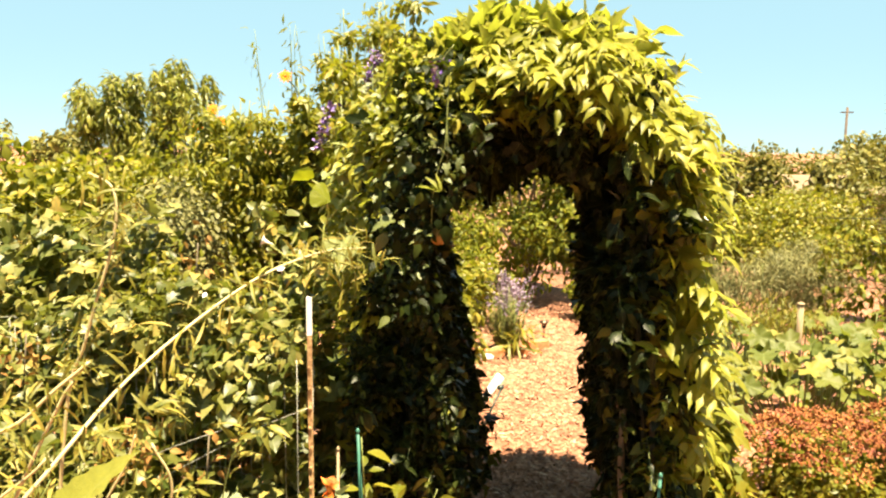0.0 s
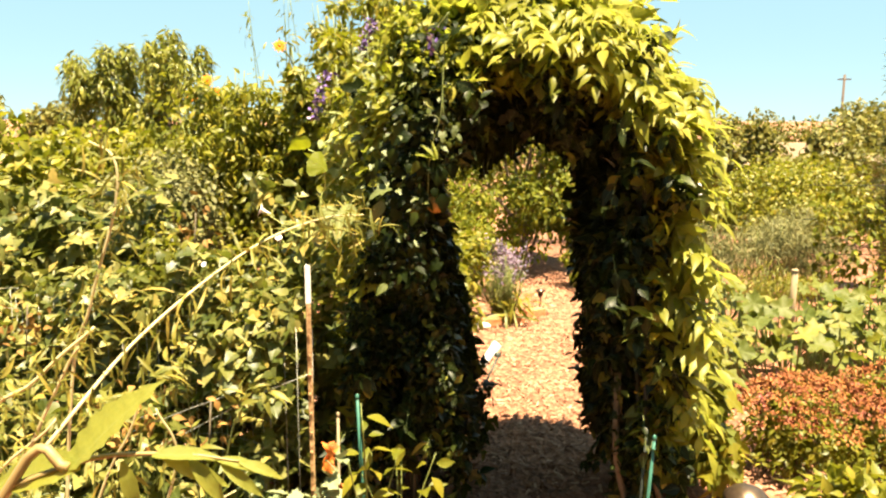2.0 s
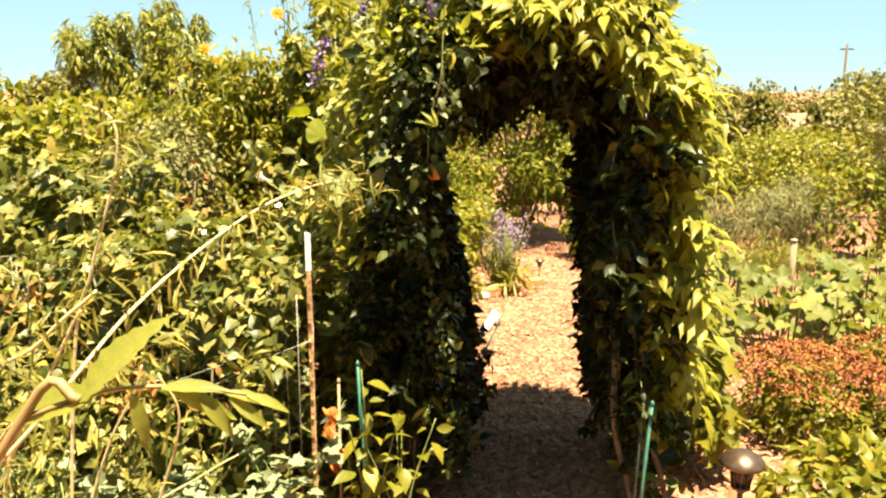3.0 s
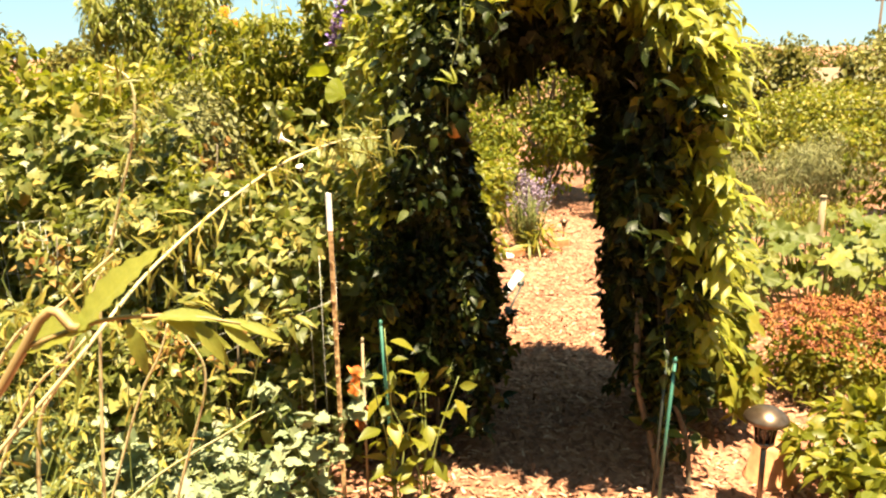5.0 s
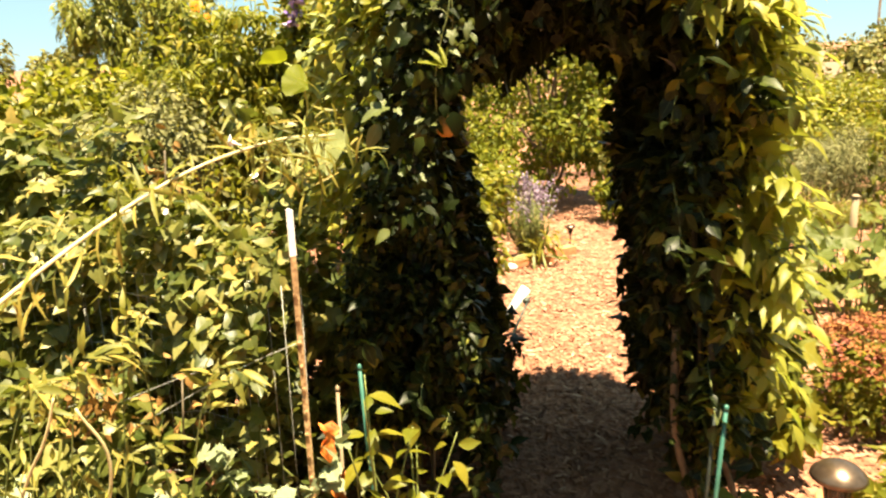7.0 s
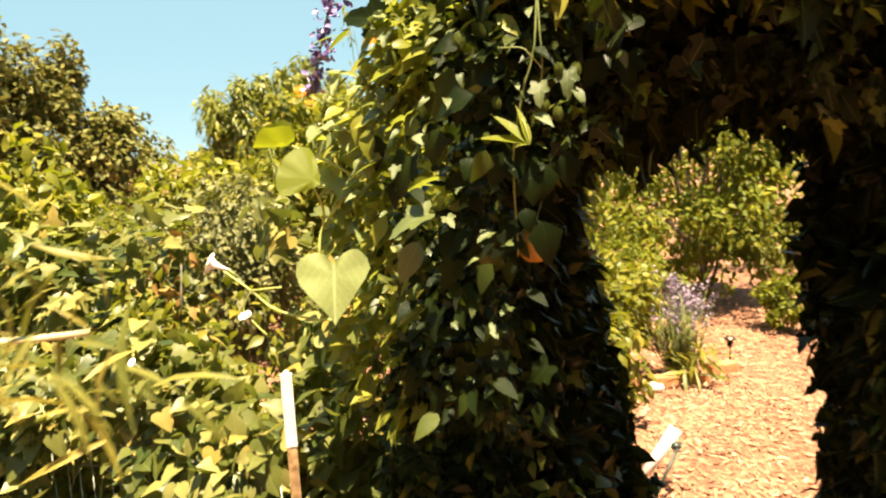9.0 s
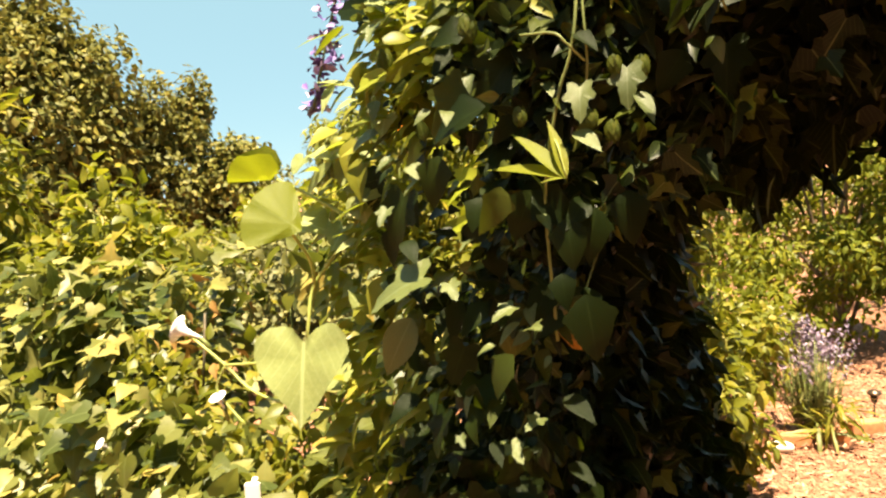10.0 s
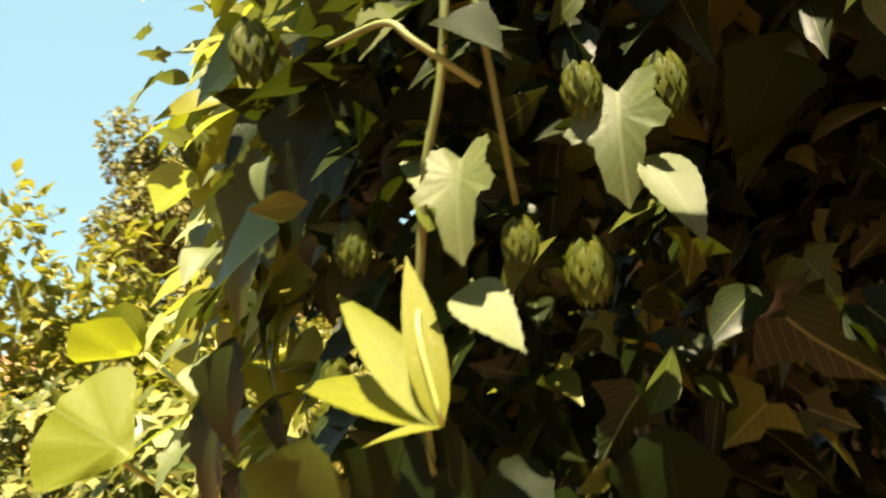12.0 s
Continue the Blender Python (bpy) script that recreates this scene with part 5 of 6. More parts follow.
def tall_plant(x, y, h, spread, n, seed, blooms=()):
    rs = np.random.RandomState(seed)
    ob = thing("tall_flowering_plant", x, y, "tall leafy green plant with a few orange daisy blooms", "plant", group="tall orange-flowered plants")
    pos, out = [], []
    z0 = gz(x, y)
    for k in range(9):
        a = rs.uniform(0, 2 * math.pi)
        hh = h * rs.uniform(0.7, 1.02)
        top = np.array([x + spread * math.cos(a) * rs.uniform(0.3, 1), y + spread * math.sin(a) * rs.uniform(0.3, 1), z0 + hh])
        line = smooth_line([(x + 0.05 * math.cos(a), y + 0.05 * math.sin(a), z0 - 0.03), ((x + top[0]) / 2 + rs.normal(0, 0.04), (y + top[1]) / 2, z0 + hh * 0.55), top], 6)
        part("stem", tube(line, [0.011 * (1 - 0.06 * j) for j in range(len(line))], 6), M_STEM, ob)
        for j in range(n // 5):
            u = rs.uniform(0.15, 1) ** 0.7
            q = np.array(line[int(u * (len(line) - 1))])
            d = unit(np.array([rs.normal(), rs.normal(), rs.normal() * 0.4]))
            pos.append(q + d * rs.uniform(0.02, 0.2) * (1.15 - 0.6 * u))
            out.append(d)
    pos, out = np.array(pos), np.array(out)
    tip, nrm = aim(rs, out, 0.4, 0.8)
    part("foliage", leaves("foliage", WISTERIA, pos, tip, nrm, rs.uniform(0.04, 0.095, len(pos))), M_TALL, ob, kind="stuff")
    for k, at in enumerate(blooms):
        part("flower_stalk", tube(smooth_line([(x, y, z0 + h * 0.6), ((x + at[0]) / 2, (y + at[1]) / 2, at[2] - 0.15), at], 4), 0.005, 5), M_STEM, ob)
        flower(ob, at, 0.045, 11, (0.3, -1, 0.5), seed + k, M_ORANGE, M_CLOTH)
    return ob


tall_plant(-1.55, 5.85, 2.12, 0.45, 2400, 31, [])
tall_plant(-0.95, 5.9, 2.6, 0.36, 3600, 32, [(-1.06, 5.55, 2.17)])
tall_plant(-0.2, 4.15, 2.1, 0.25, 1800, 33, [])
tall_plant(-0.3, 4.75, 2.6, 0.32, 3200, 35, [])
tall_plant(-0.7, 6.4, 2.8, 0.36, 3800, 37, [])
tall_plant(-1.3, 6.3, 2.25, 0.36, 3400, 36, [])
tall_plant(-0.2, 6.0, 3.0, 0.4, 3200, 38, [])
tall_plant(-1.85, 6.35, 2.12, 0.36, 2200, 34, [(-1.95, 6.2, 1.85), (-1.83, 6.2, 1.97), (-1.77, 6.2, 1.88)])


def wispy_plant(x, y, h, seed, lean):
    """Thin bare shoots with few leaves, against the sky."""
    rs = np.random.RandomState(seed)
    ob = thing("wispy_shoot_plant", x, y, "tall wispy plant with thin bare shoots and few leaves", "plant", group="wispy shoots")
    z0 = gz(x, y)
    pos, out = [], []
    for k in range(7):
        tx = x + lean + rs.uniform(-0.35, 0.35)
        ty = y + rs.uniform(-0.3, 0.3)
        hh = h * rs.uniform(0.75, 1.0)
        line = smooth_line([(x, y, z0), (x * 0.5 + tx * 0.5, ty, z0 + hh * 0.6), (tx, ty, z0 + hh)], 8)
        part("stem", tube(line, [0.008 * (1 - 0.05 * j) for j in range(len(line))], 5), M_STEM, ob)
        for j in range(26):
            q = line[rs.randint(5, len(line))]
            pos.append(np.array(q) + rs.normal(size=3) * 0.03)
            out.append(unit(rs.normal(size=3)))
    tip, nrm = aim(rs, np.array(out), 0.3)
    part("foliage", leaves("foliage", LANCE, np.array(pos), tip, nrm, rs.uniform(0.05, 0.1, len(pos))), M_TALL, ob, kind="stuff")


bush("airy_shrub", "tall airy shrub with small yellow-green leaves", "shrub", -0.35, 5.7, (0.5, 0.45, 2.75), 4200, OVATE, 0.06, M_LIME, 44, 30, 9, 0.8, 0.3, 0.33)
wispy_plant(-1.35, 6.6, 2.95, 41, 0.0)
wispy_plant(-0.95, 6.7, 3.1, 42, 0.05)

# ---- trees and shrubs behind ----
tree("peach_tree", "young peach tree with long drooping green leaves", -4.5, 12.0, 3.5, 0.9, 0.1, 9500, LANCE, 0.15, M_PEACH, 51, 40, 0.08, 1.0, 0.22)
tree("peach_tree", "young peach tree with long drooping green leaves", -5.75, 12.3, 3.25, 0.9, 0.1, 8500, LANCE, 0.15, M_PEACH, 50, 38, 0.07, 0.9, 0.23)
bush("grey_shrub", "grey-green shrub behind the bean fence", "shrub", -1.67, 4.9, (0.42, 0.36, 1.52), 3400, ROUGH, 0.045, M_GREY, 52, 26, 5, 0.7)
tree("oak_tree", "broad olive-green tree beyond the garden", -19.65, 17.0, 9.2, 3.3, -0.6, 30000, ROUGH, 0.24, M_DRYTREE, 53, 60, 0.35, 0.5, 0.28, 9)
tree("far_tree", "yellowish green tree in the distance", -17.6, 20.9, 7.0, 1.8, 0.2, 10000, ROUGH, 0.2, M_DRYTREE, 54, 44, 0.22, 0.5, 0.28, group="far trees")
tree("far_tree", "yellowish green tree in the distance", -16.6, 22.2, 5.4, 2.1, 0.2, 8000, ROUGH, 0.2, M_DRYTREE, 153, 40, 0.2, 0.5, 0.3, group="far trees")
tree("far_tree", "yellowish green tree in the distance", -12.2, 22.0, 3.7, 1.8, 0.3, 5000, ROUGH, 0.2, M_DRYTREE, 55, 40, 0.2, 0.5, 0.3, group="far trees")
tree("far_tree", "dull green tree in the distance", -8.6, 22.0, 3.1, 2.2, 0.3, 5000, ROUGH, 0.2, M_TREE, 56, 40, 0.2, 0.5, 0.3, group="far trees")
for k, (hx, hy, hw, hh) in enumerate(((-6.6, 8.6, 1.2, 1.5), (-4.9, 9.4, 1.2, 1.5), (-8.6, 10.6, 1.4, 1.7), (-3.1, 8.4, 1.0, 1.35), (-2.35, 7.6, 0.85, 2.2), (-3.6, 7.4, 0.9, 1.7), (-7.0, 13.5, 1.6, 1.7))):
    bush("hedge_shrub", "dense leafy shrub in the back bed", "shrub", hx, hy, (hw, 0.8, hh), 3000, OVATE, 0.1, M_TALL if k % 2 else M_LIME, 170 + k, 26)
bush("hedge_shrub", "dense leafy shrub in the back bed", "shrub", -4.4, 6.4, (1.1, 0.7, 1.55), 3600, LOBED, 0.09, M_BEAN, 57, 26)
bush("hedge_shrub", "dense leafy shrub in the back bed", "shrub", -3.4, 5.2, (0.9, 0.6, 1.45), 3000, LOBED, 0.09, M_BEAN, 58, 24)
bush("yellow_shrub", "fine-leaved yellowing shrub behind the fence", "shrub", -0.75, 3.35, (0.3, 0.22, 1.3), 1500, OVATE, 0.045, M_LIME, 59, 16, stems=7, low=0.5)

for k, (hx, hy, hw, hh) in enumerate(((-2.6, 4.6, 0.5, 1.75), (-3.5, 4.45, 0.34, 2.6), (-4.6, 5.0, 0.8, 1.9), (-5.8, 5.6, 0.9, 1.9), (-7.2, 7.0, 1.2, 2.0))):
    bush("leafy_bush", "tall yellow-green leafy bush behind the beans", "shrub", hx, hy, (hw, 0.55, hh), 2600, OVATE, 0.09, M_LIME if k % 2 else M_TALL, 190 + k, 24, 8, 0.2, 0.3, 0.36, "leafy bushes")

# ---- weeds in front of the fence ----
def weed(x, y, h, n, seed, size=0.09, spread=0.2, mat=None, shape=LANCE, label="tall pale green weed with narrow leaves"):
    rs = np.random.RandomState(seed)
    z0 = gz(x, y)
    ob = thing("weed", x, y, label, "weed", z0, "weeds by the fence")
    pos, out = [], []
    m = 4
    for k in range(m):
        a = rs.uniform(0, 2 * math.pi)
        hh = h * rs.uniform(0.7, 1.05)
        top = (x + spread * math.cos(a), y + spread * math.sin(a), z0 + hh)
        line = smooth_line([(x, y, z0 - 0.02), (x + 0.3 * spread * math.cos(a), y + 0.3 * spread * math.sin(a), z0 + hh * 0.5), top], 6)
        part("stem", tube(line, [0.005 * (1 - 0.05 * j) for j in range(len(line))], 5), M_STEM, ob)
        for j in range(n // m):
            q = np.array(line[rs.randint(2, len(line))])
            d = unit(np.array([rs.normal(), rs.normal(), 0.35]))
            pos.append(q + d * 0.02)
            out.append(d)
    tip, nrm = aim(rs, np.array(out), 0.2, 0.8, 0.3)
    part("foliage", leaves("foliage", shape, np.array(pos), tip, nrm, size * rs.uniform(0.6, 1.3, len(pos))), mat or M_WEED, ob, kind="stuff")
    return ob


rsw = np.random.RandomState(60)
for k in range(30):
    wx = rsw.uniform(-1.9, -0.62)
    wy = rsw.uniform(1.5, 2.4)
    weed(wx, wy, rsw.uniform(0.32, 0.66) + 0.28 * min(max(-0.85 - wx, 0.0), 1.0), 120, 600 + k, rsw.uniform(0.04, 0.065), rsw.uniform(0.12, 0.26))
for k in range(22):
    weed(rsw.uniform(-1.3, -0.2), rsw.uniform(2.15, 2.62), rsw.uniform(0.25, 0.55), 120, 700 + k, 0.048, 0.18, M_PALE, PALMATE, "low pale grey-green broad-leaved plant")


weed(0.06, 2.62, 0.74, 44, 760, 0.075, 0.13, M_LIME, OVATE_FINE, "young bean plant with pointed light green leaves")
weed(0.16, 2.66, 0.56, 36, 761, 0.07, 0.13, M_LIME, OVATE_FINE, "low young bean plant with light green leaves")


def cane(label, pts, r, sprouts, seed):
    rs = np.random.RandomState(seed)
    line = smooth_line(pts, 8)
    ob = thing("dry_cane", pts[0][0], pts[0][1], label, "cane", pts[0][2], "dry canes")
    part("stalk", tube(line, [r * (1 - 0.5 * j / len(line)) for j in range(len(line))], 7), M_CANE, ob)
    if sprouts:
        pos = np.array([line[rs.randint(len(line) // 4, len(line))] for _ in range(sprouts)]) + rs.normal(size=(sprouts, 3)) * 0.02
        tip, nrm = aim(rs, unit(rs.normal(size=(sprouts, 3))), 0.3)
        part("foliage", leaves("foliage", SLIM, pos, tip, nrm, rs.uniform(0.025, 0.06, sprouts)), M_WEED, ob, kind="stuff")
    return ob


cane("long dry cane arching towards the arch, leafy at its tip", [(-0.75, 0.75, gz(-0.75, 0.75)), (-0.42, 1.0, 0.85), (-0.12, 1.15, 1.255), (-0.09, 1.405, 1.348), (0.02, 1.62, 1.45), (0.119, 1.769, 1.489), (0.2, 1.85, 1.49)], 0.0036, 150, 71)
cane("upright dry cane bending over at its tip", [(-0.42, 1.5, gz(-0.42, 1.5)), (-0.31, 1.5, 1.12), (-0.25, 1.5, 1.36), (-0.19, 1.5, 1.54), (-0.185, 1.5, 1.63), (-0.24, 1.52, 1.66)], 0.0038, 110, 72)
cane("slanting dry cane among the weeds", [(-0.8, 1.35, gz(-0.8, 1.35)), (-0.5, 1.4, 1.03), (-0.3, 1.4, 1.25), (-0.2, 1.42, 1.34)], 0.005, 70, 73)
cane("curved bare cane among the weeds", [(-0.55, 1.95, gz(-0.55, 1.95)), (-0.42, 1.95, 0.5), (-0.3, 1.93, 0.85), (-0.33, 1.9, 1.0)], 0.005, 10, 74)


for pts, r, sp, sd in (([(-0.95, 2.0, gz(-0.95, 2.0)), (-0.649, 2.1, 0.389), (-0.313, 2.1, 0.627), (-0.22, 2.12, 0.68)], 0.004, 0, 75),
                       ([(-0.5, 1.42, gz(-0.5, 1.42)), (-0.41, 1.4, 0.9), (-0.341, 1.4, 1.086), (-0.249, 1.4, 1.265), (-0.22, 1.4, 1.31)], 0.0045, 16, 76),
                       ([(-0.72, 1.2, gz(-0.72, 1.2)), (-0.402, 1.3, 0.976), (-0.208, 1.3, 1.219)], 0.004, 24, 77),
                       ([(-0.75, 1.85, gz(-0.75, 1.85)), (-0.502, 1.9, 0.734), (-0.402, 1.9, 0.935), (-0.37, 1.9, 1.02)], 0.0042, 14, 78),
                       ([(-0.3, 2.7, 0.03), (-0.152, 2.772, 0.02), (0.188, 2.946, 0.02), (0.33, 3.0, 0.03)], 0.005, 0, 79)):
    cane("thin pale dry cane leaning among the weeds", pts, r, sp, sd)


def cane_tuft():
    """Narrow young leaves at the tip of the long cane."""
    rs = np.random.RandomState(80)
    ob = thing("leafy_shoot", 0.16, 1.8, "tuft of narrow light green leaves on a cane tip", "shoot", 1.4)
    n = 90
    pos = np.stack([rs.normal(0.15, 0.045, n), rs.normal(1.8, 0.03, n), rs.normal(1.475, 0.03, n)], -1)
    part("foliage", leaves("foliage", SLIM, pos, rs.normal(size=(n, 3)) * np.array([1, 0.6, 0.8]) + np.array([0.2, -0.1, -0.35]), rs.normal(size=(n, 3)) * 0.6 + np.array([0, -0.3, 0.9]), rs.uniform(0.02, 0.048, n)), M_WEED, ob, kind="stuff")
    for k in range(6):
        a = rs.uniform(-1, 1, 3)
        part("stem", tube(smooth_line([(0.14, 1.79, 1.489), (0.15 + 0.05 * a[0], 1.8 + 0.03 * a[1], 1.48 + 0.02 * a[2]), (0.16 + 0.09 * a[0], 1.8 + 0.05 * a[1], 1.44 + 0.03 * a[2])], 4), 0.0012, 5), M_STEM, ob)


cane_tuft()


def build_front_weed():
    ob = thing("broad_leaved_weed", 0.12, 0.38, "pale green weed with long broad leaves", "weed")
    z0 = gz(0.12, 0.38)
    part("stem", tube(smooth_line([(0.12, 0.38, z0 - 0.02), (0.14, 0.39, 0.8), (0.24, 0.4, 1.38), (0.328, 0.414, 1.564), (0.353, 0.414, 1.573)], 6), 0.0021, 6), M_TWIG, ob)
    part("stem", tube(smooth_line([(0.328, 0.414, 1.564), (0.362, 0.419, 1.575), (0.395, 0.423, 1.576), (0.417, 0.427, 1.572)], 6), [0.0013 - 0.00005 * j for j in range(19)], 6), M_TWIG, ob)
    me = leaf_data("leaf", blade([0.02, 0.09, 0.12, 0.15, 0.155, 0.175, 0.17, 0.165, 0.14, 0.125, 0.09, 0.07, 0.035, 0.004], 0.35, 0.12, 0.012), M_WEED_ONE)
    slim = leaf_data("leaf", blade([0.02, 0.08, 0.11, 0.13, 0.125, 0.11, 0.085, 0.05, 0.004], 0.4, 0.3, 0.006), M_WEED_ONE)
    one_leaf("leaf", me, M_WEED_ONE, ob, (0.353, 0.414, 1.572), (0.075, 0.02, 0.085), (-0.4, -0.6, 0.5), 0.050)
    one_leaf("leaf", me, M_WEED_ONE, ob, (0.358, 0.414, 1.573), (-0.12, 0.03, -0.03), (0.0, -0.6, 0.8), 0.055)
    one_leaf("leaf", me, M_WEED_ONE, ob, (0.295, 0.406, 1.492), (-0.5, 0.2, 0.1), (0, -0.3, 0.9), 0.051)
    one_leaf("leaf", me, M_WEED_ONE, ob, (0.287, 0.402, 1.450), (0.5, 0.3, 0.0), (0, -0.3, 0.9), 0.042)
    one_leaf("leaf", slim, M_WEED_ONE, ob, (0.384, 0.420, 1.576), (0.9, 0.1, 0.12), (0, -0.5, 0.9), 0.027)
    one_leaf("leaf", slim, M_WEED_ONE, ob, (0.387, 0.422, 1.575), (0.8, 0.1, -0.35), (0.2, -0.7, 0.6), 0.029)
    one_leaf("leaf", slim, M_WEED_ONE, ob, (0.398, 0.423, 1.574), (0.55, 0.0, -0.7), (0.4, -0.7, 0.4), 0.025)
    one_leaf("leaf", slim, M_WEED_ONE, ob, (0.408, 0.425, 1.573), (0.8, 0.1, -0.1), (0, -0.4, 0.9), 0.023)
    one_leaf("leaf", slim, M_WEED_ONE, ob, (0.410, 0.425, 1.572), (0.7, -0.1, -0.5), (0.3, -0.8, 0.4), 0.021)
    one_leaf("leaf", slim, M_WEED_ONE, ob, (0.372, 0.419, 1.574), (0.25, -0.05, -0.9), (0.5, -0.8, 0.2), 0.025)
    one_leaf("leaf", slim, M_WEED_ONE, ob, (0.417, 0.426, 1.572), (0.9, 0.2, -0.3), (0.1, -0.6, 0.8), 0.019)


build_front_weed()

# ---- path lamps, bricks and small things ----
def path_lamp(x, y, h, label, s=1.0):
    z = gz(x, y)
    ob = thing("path_lamp", x, y, label, "garden lamp", z, "path lamps")
    part("stake", tube([(x, y, z - 0.1), (x, y, z + h * 0.62)], 0.0105 * s, 10), M_BRONZE, ob)
    part("collar", lathe([(0.012 * s, 0), (0.02 * s, 0.01 * s), (0.034 * s, 0.02 * s), (0.036 * s, 0.028 * s), (0.012 * s, 0.03 * s)], 20, (x, y, z + h * 0.6)), M_BRONZE, ob)
    gl = part("glass", lathe([(0.03 * s, 0.0), (0.044 * s, 0.085 * s), (0.043 * s, 0.087 * s), (0.028 * s, 0.002)], 20, (x, y, z + h * 0.6 + 0.028 * s)), M_GLASS, ob, "ribbed clear glass")
    gl.visible_shadow = False
    for k in range(10):
        a = 2 * math.pi * k / 10
        part("rib", tube([(x + 0.032 * s * math.cos(a), y + 0.032 * s * math.sin(a), z + h * 0.6 + 0.028 * s), (x + 0.047 * s * math.cos(a), y + 0.047 * s * math.sin(a), z + h * 0.6 + 0.116 * s)], 0.0022 * s, 5), M_BRONZE, ob)
    part("cap", lathe([(0.03 * s, -0.002), (0.074 * s, -0.006 * s), (0.08 * s, 0.0), (0.076 * s, 0.012 * s), (0.055 * s, 0.032 * s), (0.03 * s, 0.045 * s), (0.012 * s, 0.05 * s), (0.002, 0.051 * s)], 28, (x, y, z + h * 0.6 + 0.116 * s)), M_BRONZE, ob)
    return ob


path_lamp(1.38, 2.83, 0.44, "bronze solar path lamp with a domed cap")
path_lamp(0.82, 7.3, 0.26, "small dark path lamp beside the brick edging", 0.55)


def build_pot():
    x, y = 1.5, 3.1
    ob = thing("terracotta_pot", x, y, "upturned terracotta pot among low plants", "pot")
    z = gz(x, y)
    part("body", lathe([(0.1, 0.0), (0.105, 0.02), (0.095, 0.025), (0.075, 0.16), (0.068, 0.17), (0.02, 0.172)], 24, (x, y, z - 0.01)), M_TERRA, ob)


build_pot()


def build_bricks():
    spots = ((0.36, 6.95, 0.3), (0.58, 7.05, -0.2), (0.76, 7.2, 0.5), (0.12, 6.9, 0.15))
    for k, (x, y, a) in enumerate(spots):
        ob = new("brick")
        ob.location = (x, y, gz(x, y))
        tagged(ob, "weathered orange brick edging the flower bed", "brick", "edging bricks")
        part("block", box(x, y, gz(x, y) + 0.035, 0.2, 0.095, 0.075, 0.006, a), M_TERRA, ob, smooth=False)
    x, y = 0.29, 6.78
    bm = bmesh.new()
    bmesh.ops.create_icosphere(bm, subdivisions=3, radius=0.06, matrix=Matrix.Translation((x, y, gz(x, y) + 0.03)) @ Matrix.Diagonal((1.3, 0.9, 0.6, 1)))
    for v in bm.verts:
        v.co += v.normal * 0.02 * noise.noise(v.co * 9)
    ob = thing("stone", x, y, "pale rounded stone at the edge of the bed", "stone")
    part("rock", bm, M_STONE, ob)


build_bricks()


def build_spot():
    """A fallen garden light: pale tube propped on a dark rod."""
    x, y = 0.33, 4.85
    z = gz(x, y)
    ob = thing("leaning_garden_light", x, y, "pale garden light leaning on a dark metal spike", "garden lamp", z)
    part("spike", tube([(x, y, z - 0.03), (x + 0.08, y + 0.12, z + 0.13), (x + 0.15, y + 0.2, z + 0.26)], 0.008, 7), M_DARKMETAL, ob)
    part("tube", tube([(x - 0.03, y + 0.16, z + 0.08), (x + 0.13, y + 0.26, z + 0.3)], [0.022, 0.03], 12), M_WHITE, ob)
    part("joint", lathe([(0.004, -0.02), (0.02, -0.012), (0.024, 0.0), (0.02, 0.012), (0.004, 0.02)], 12, (x + 0.13, y + 0.2, z + 0.24)), M_DARKMETAL, ob)


build_spot()

# ---- beds to the right ----
bush("low_leafy_plant", "low yellow-green leafy plant beside the lamp", "plant", 1.95, 2.95, (0.42, 0.4, 0.36), 1500, OVATE, 0.075, M_LIME, 81, 22, 4, 0.02, 0.2, 0.4, "low leafy plants")
bush("low_leafy_plant", "low yellow-green leafy plant beside the lamp", "plant", 2.55, 3.3, (0.45, 0.4, 0.4), 1500, OVATE, 0.075, M_LIME, 82, 22, 4, 0.02, 0.2, 0.4, "low leafy plants")
bush("low_leafy_plant", "low yellow-green leafy plant beside the lamp", "plant", 1.75, 2.35, (0.3, 0.3, 0.26), 800, OVATE, 0.08, M_LIME, 83, 16, 4, 0.02, 0.2, 0.4, "low leafy plants")
bush("low_leafy_plant", "yellow-green leafy plant at the arch foot", "plant", 1.42, 3.75, (0.25, 0.4, 0.8), 1100, LOBED, 0.09, M_LIME, 84, 18, 4, 0.05, 0.4, 0.4, "low leafy plants")


def flower_cluster(name, seed, n, long, wide, size, mat):
    """A cluster of small petals about its middle, stretched along x."""
    rs = np.random.RandomState(seed)
    pos = rs.normal(size=(n, 3)) * np.array([wide, wide, wide * 0.35]) if not long else np.stack([rs.uniform(0, long, n), rs.normal(0, wide, n), rs.normal(0, wide, n)], -1)
    v, f, _ = ROUGH
    rot = frames(unit(rs.normal(size=(n, 3)) + np.array([0, 0, 0.4])), unit(rs.normal(size=(n, 3)) + np.array([0, 0, 1.2])))
    w = np.einsum("nij,kj->nki", rot, v) * (size * rs.uniform(0.65, 1.35, n))[:, None, None] + pos[:, None, :]
    tris = (f[None] + (np.arange(n) * len(v))[:, None, None]).reshape(-1, 3)
    hub = n * len(v)
    stalks = np.array([(hub, k * len(v), k * len(v) + 1) for k in range(n)])
    me = fast_mesh(name, np.concatenate([w.reshape(-1, 3), [[long / 2, 0, -0.004]]]), np.concatenate([tris, stalks]))
    me.materials.append(mat)
    return me


SEDUM_HEADS = [flower_cluster("flower_head", 880 + k, 15, 0.0, 0.02, 0.021, M_SEDUM_FL) for k in range(5)]
LAVENDER_SPIKES = [flower_cluster("flower_spike", 890 + k, 22, 0.13, 0.009, 0.02, M_LAV) for k in range(4)]


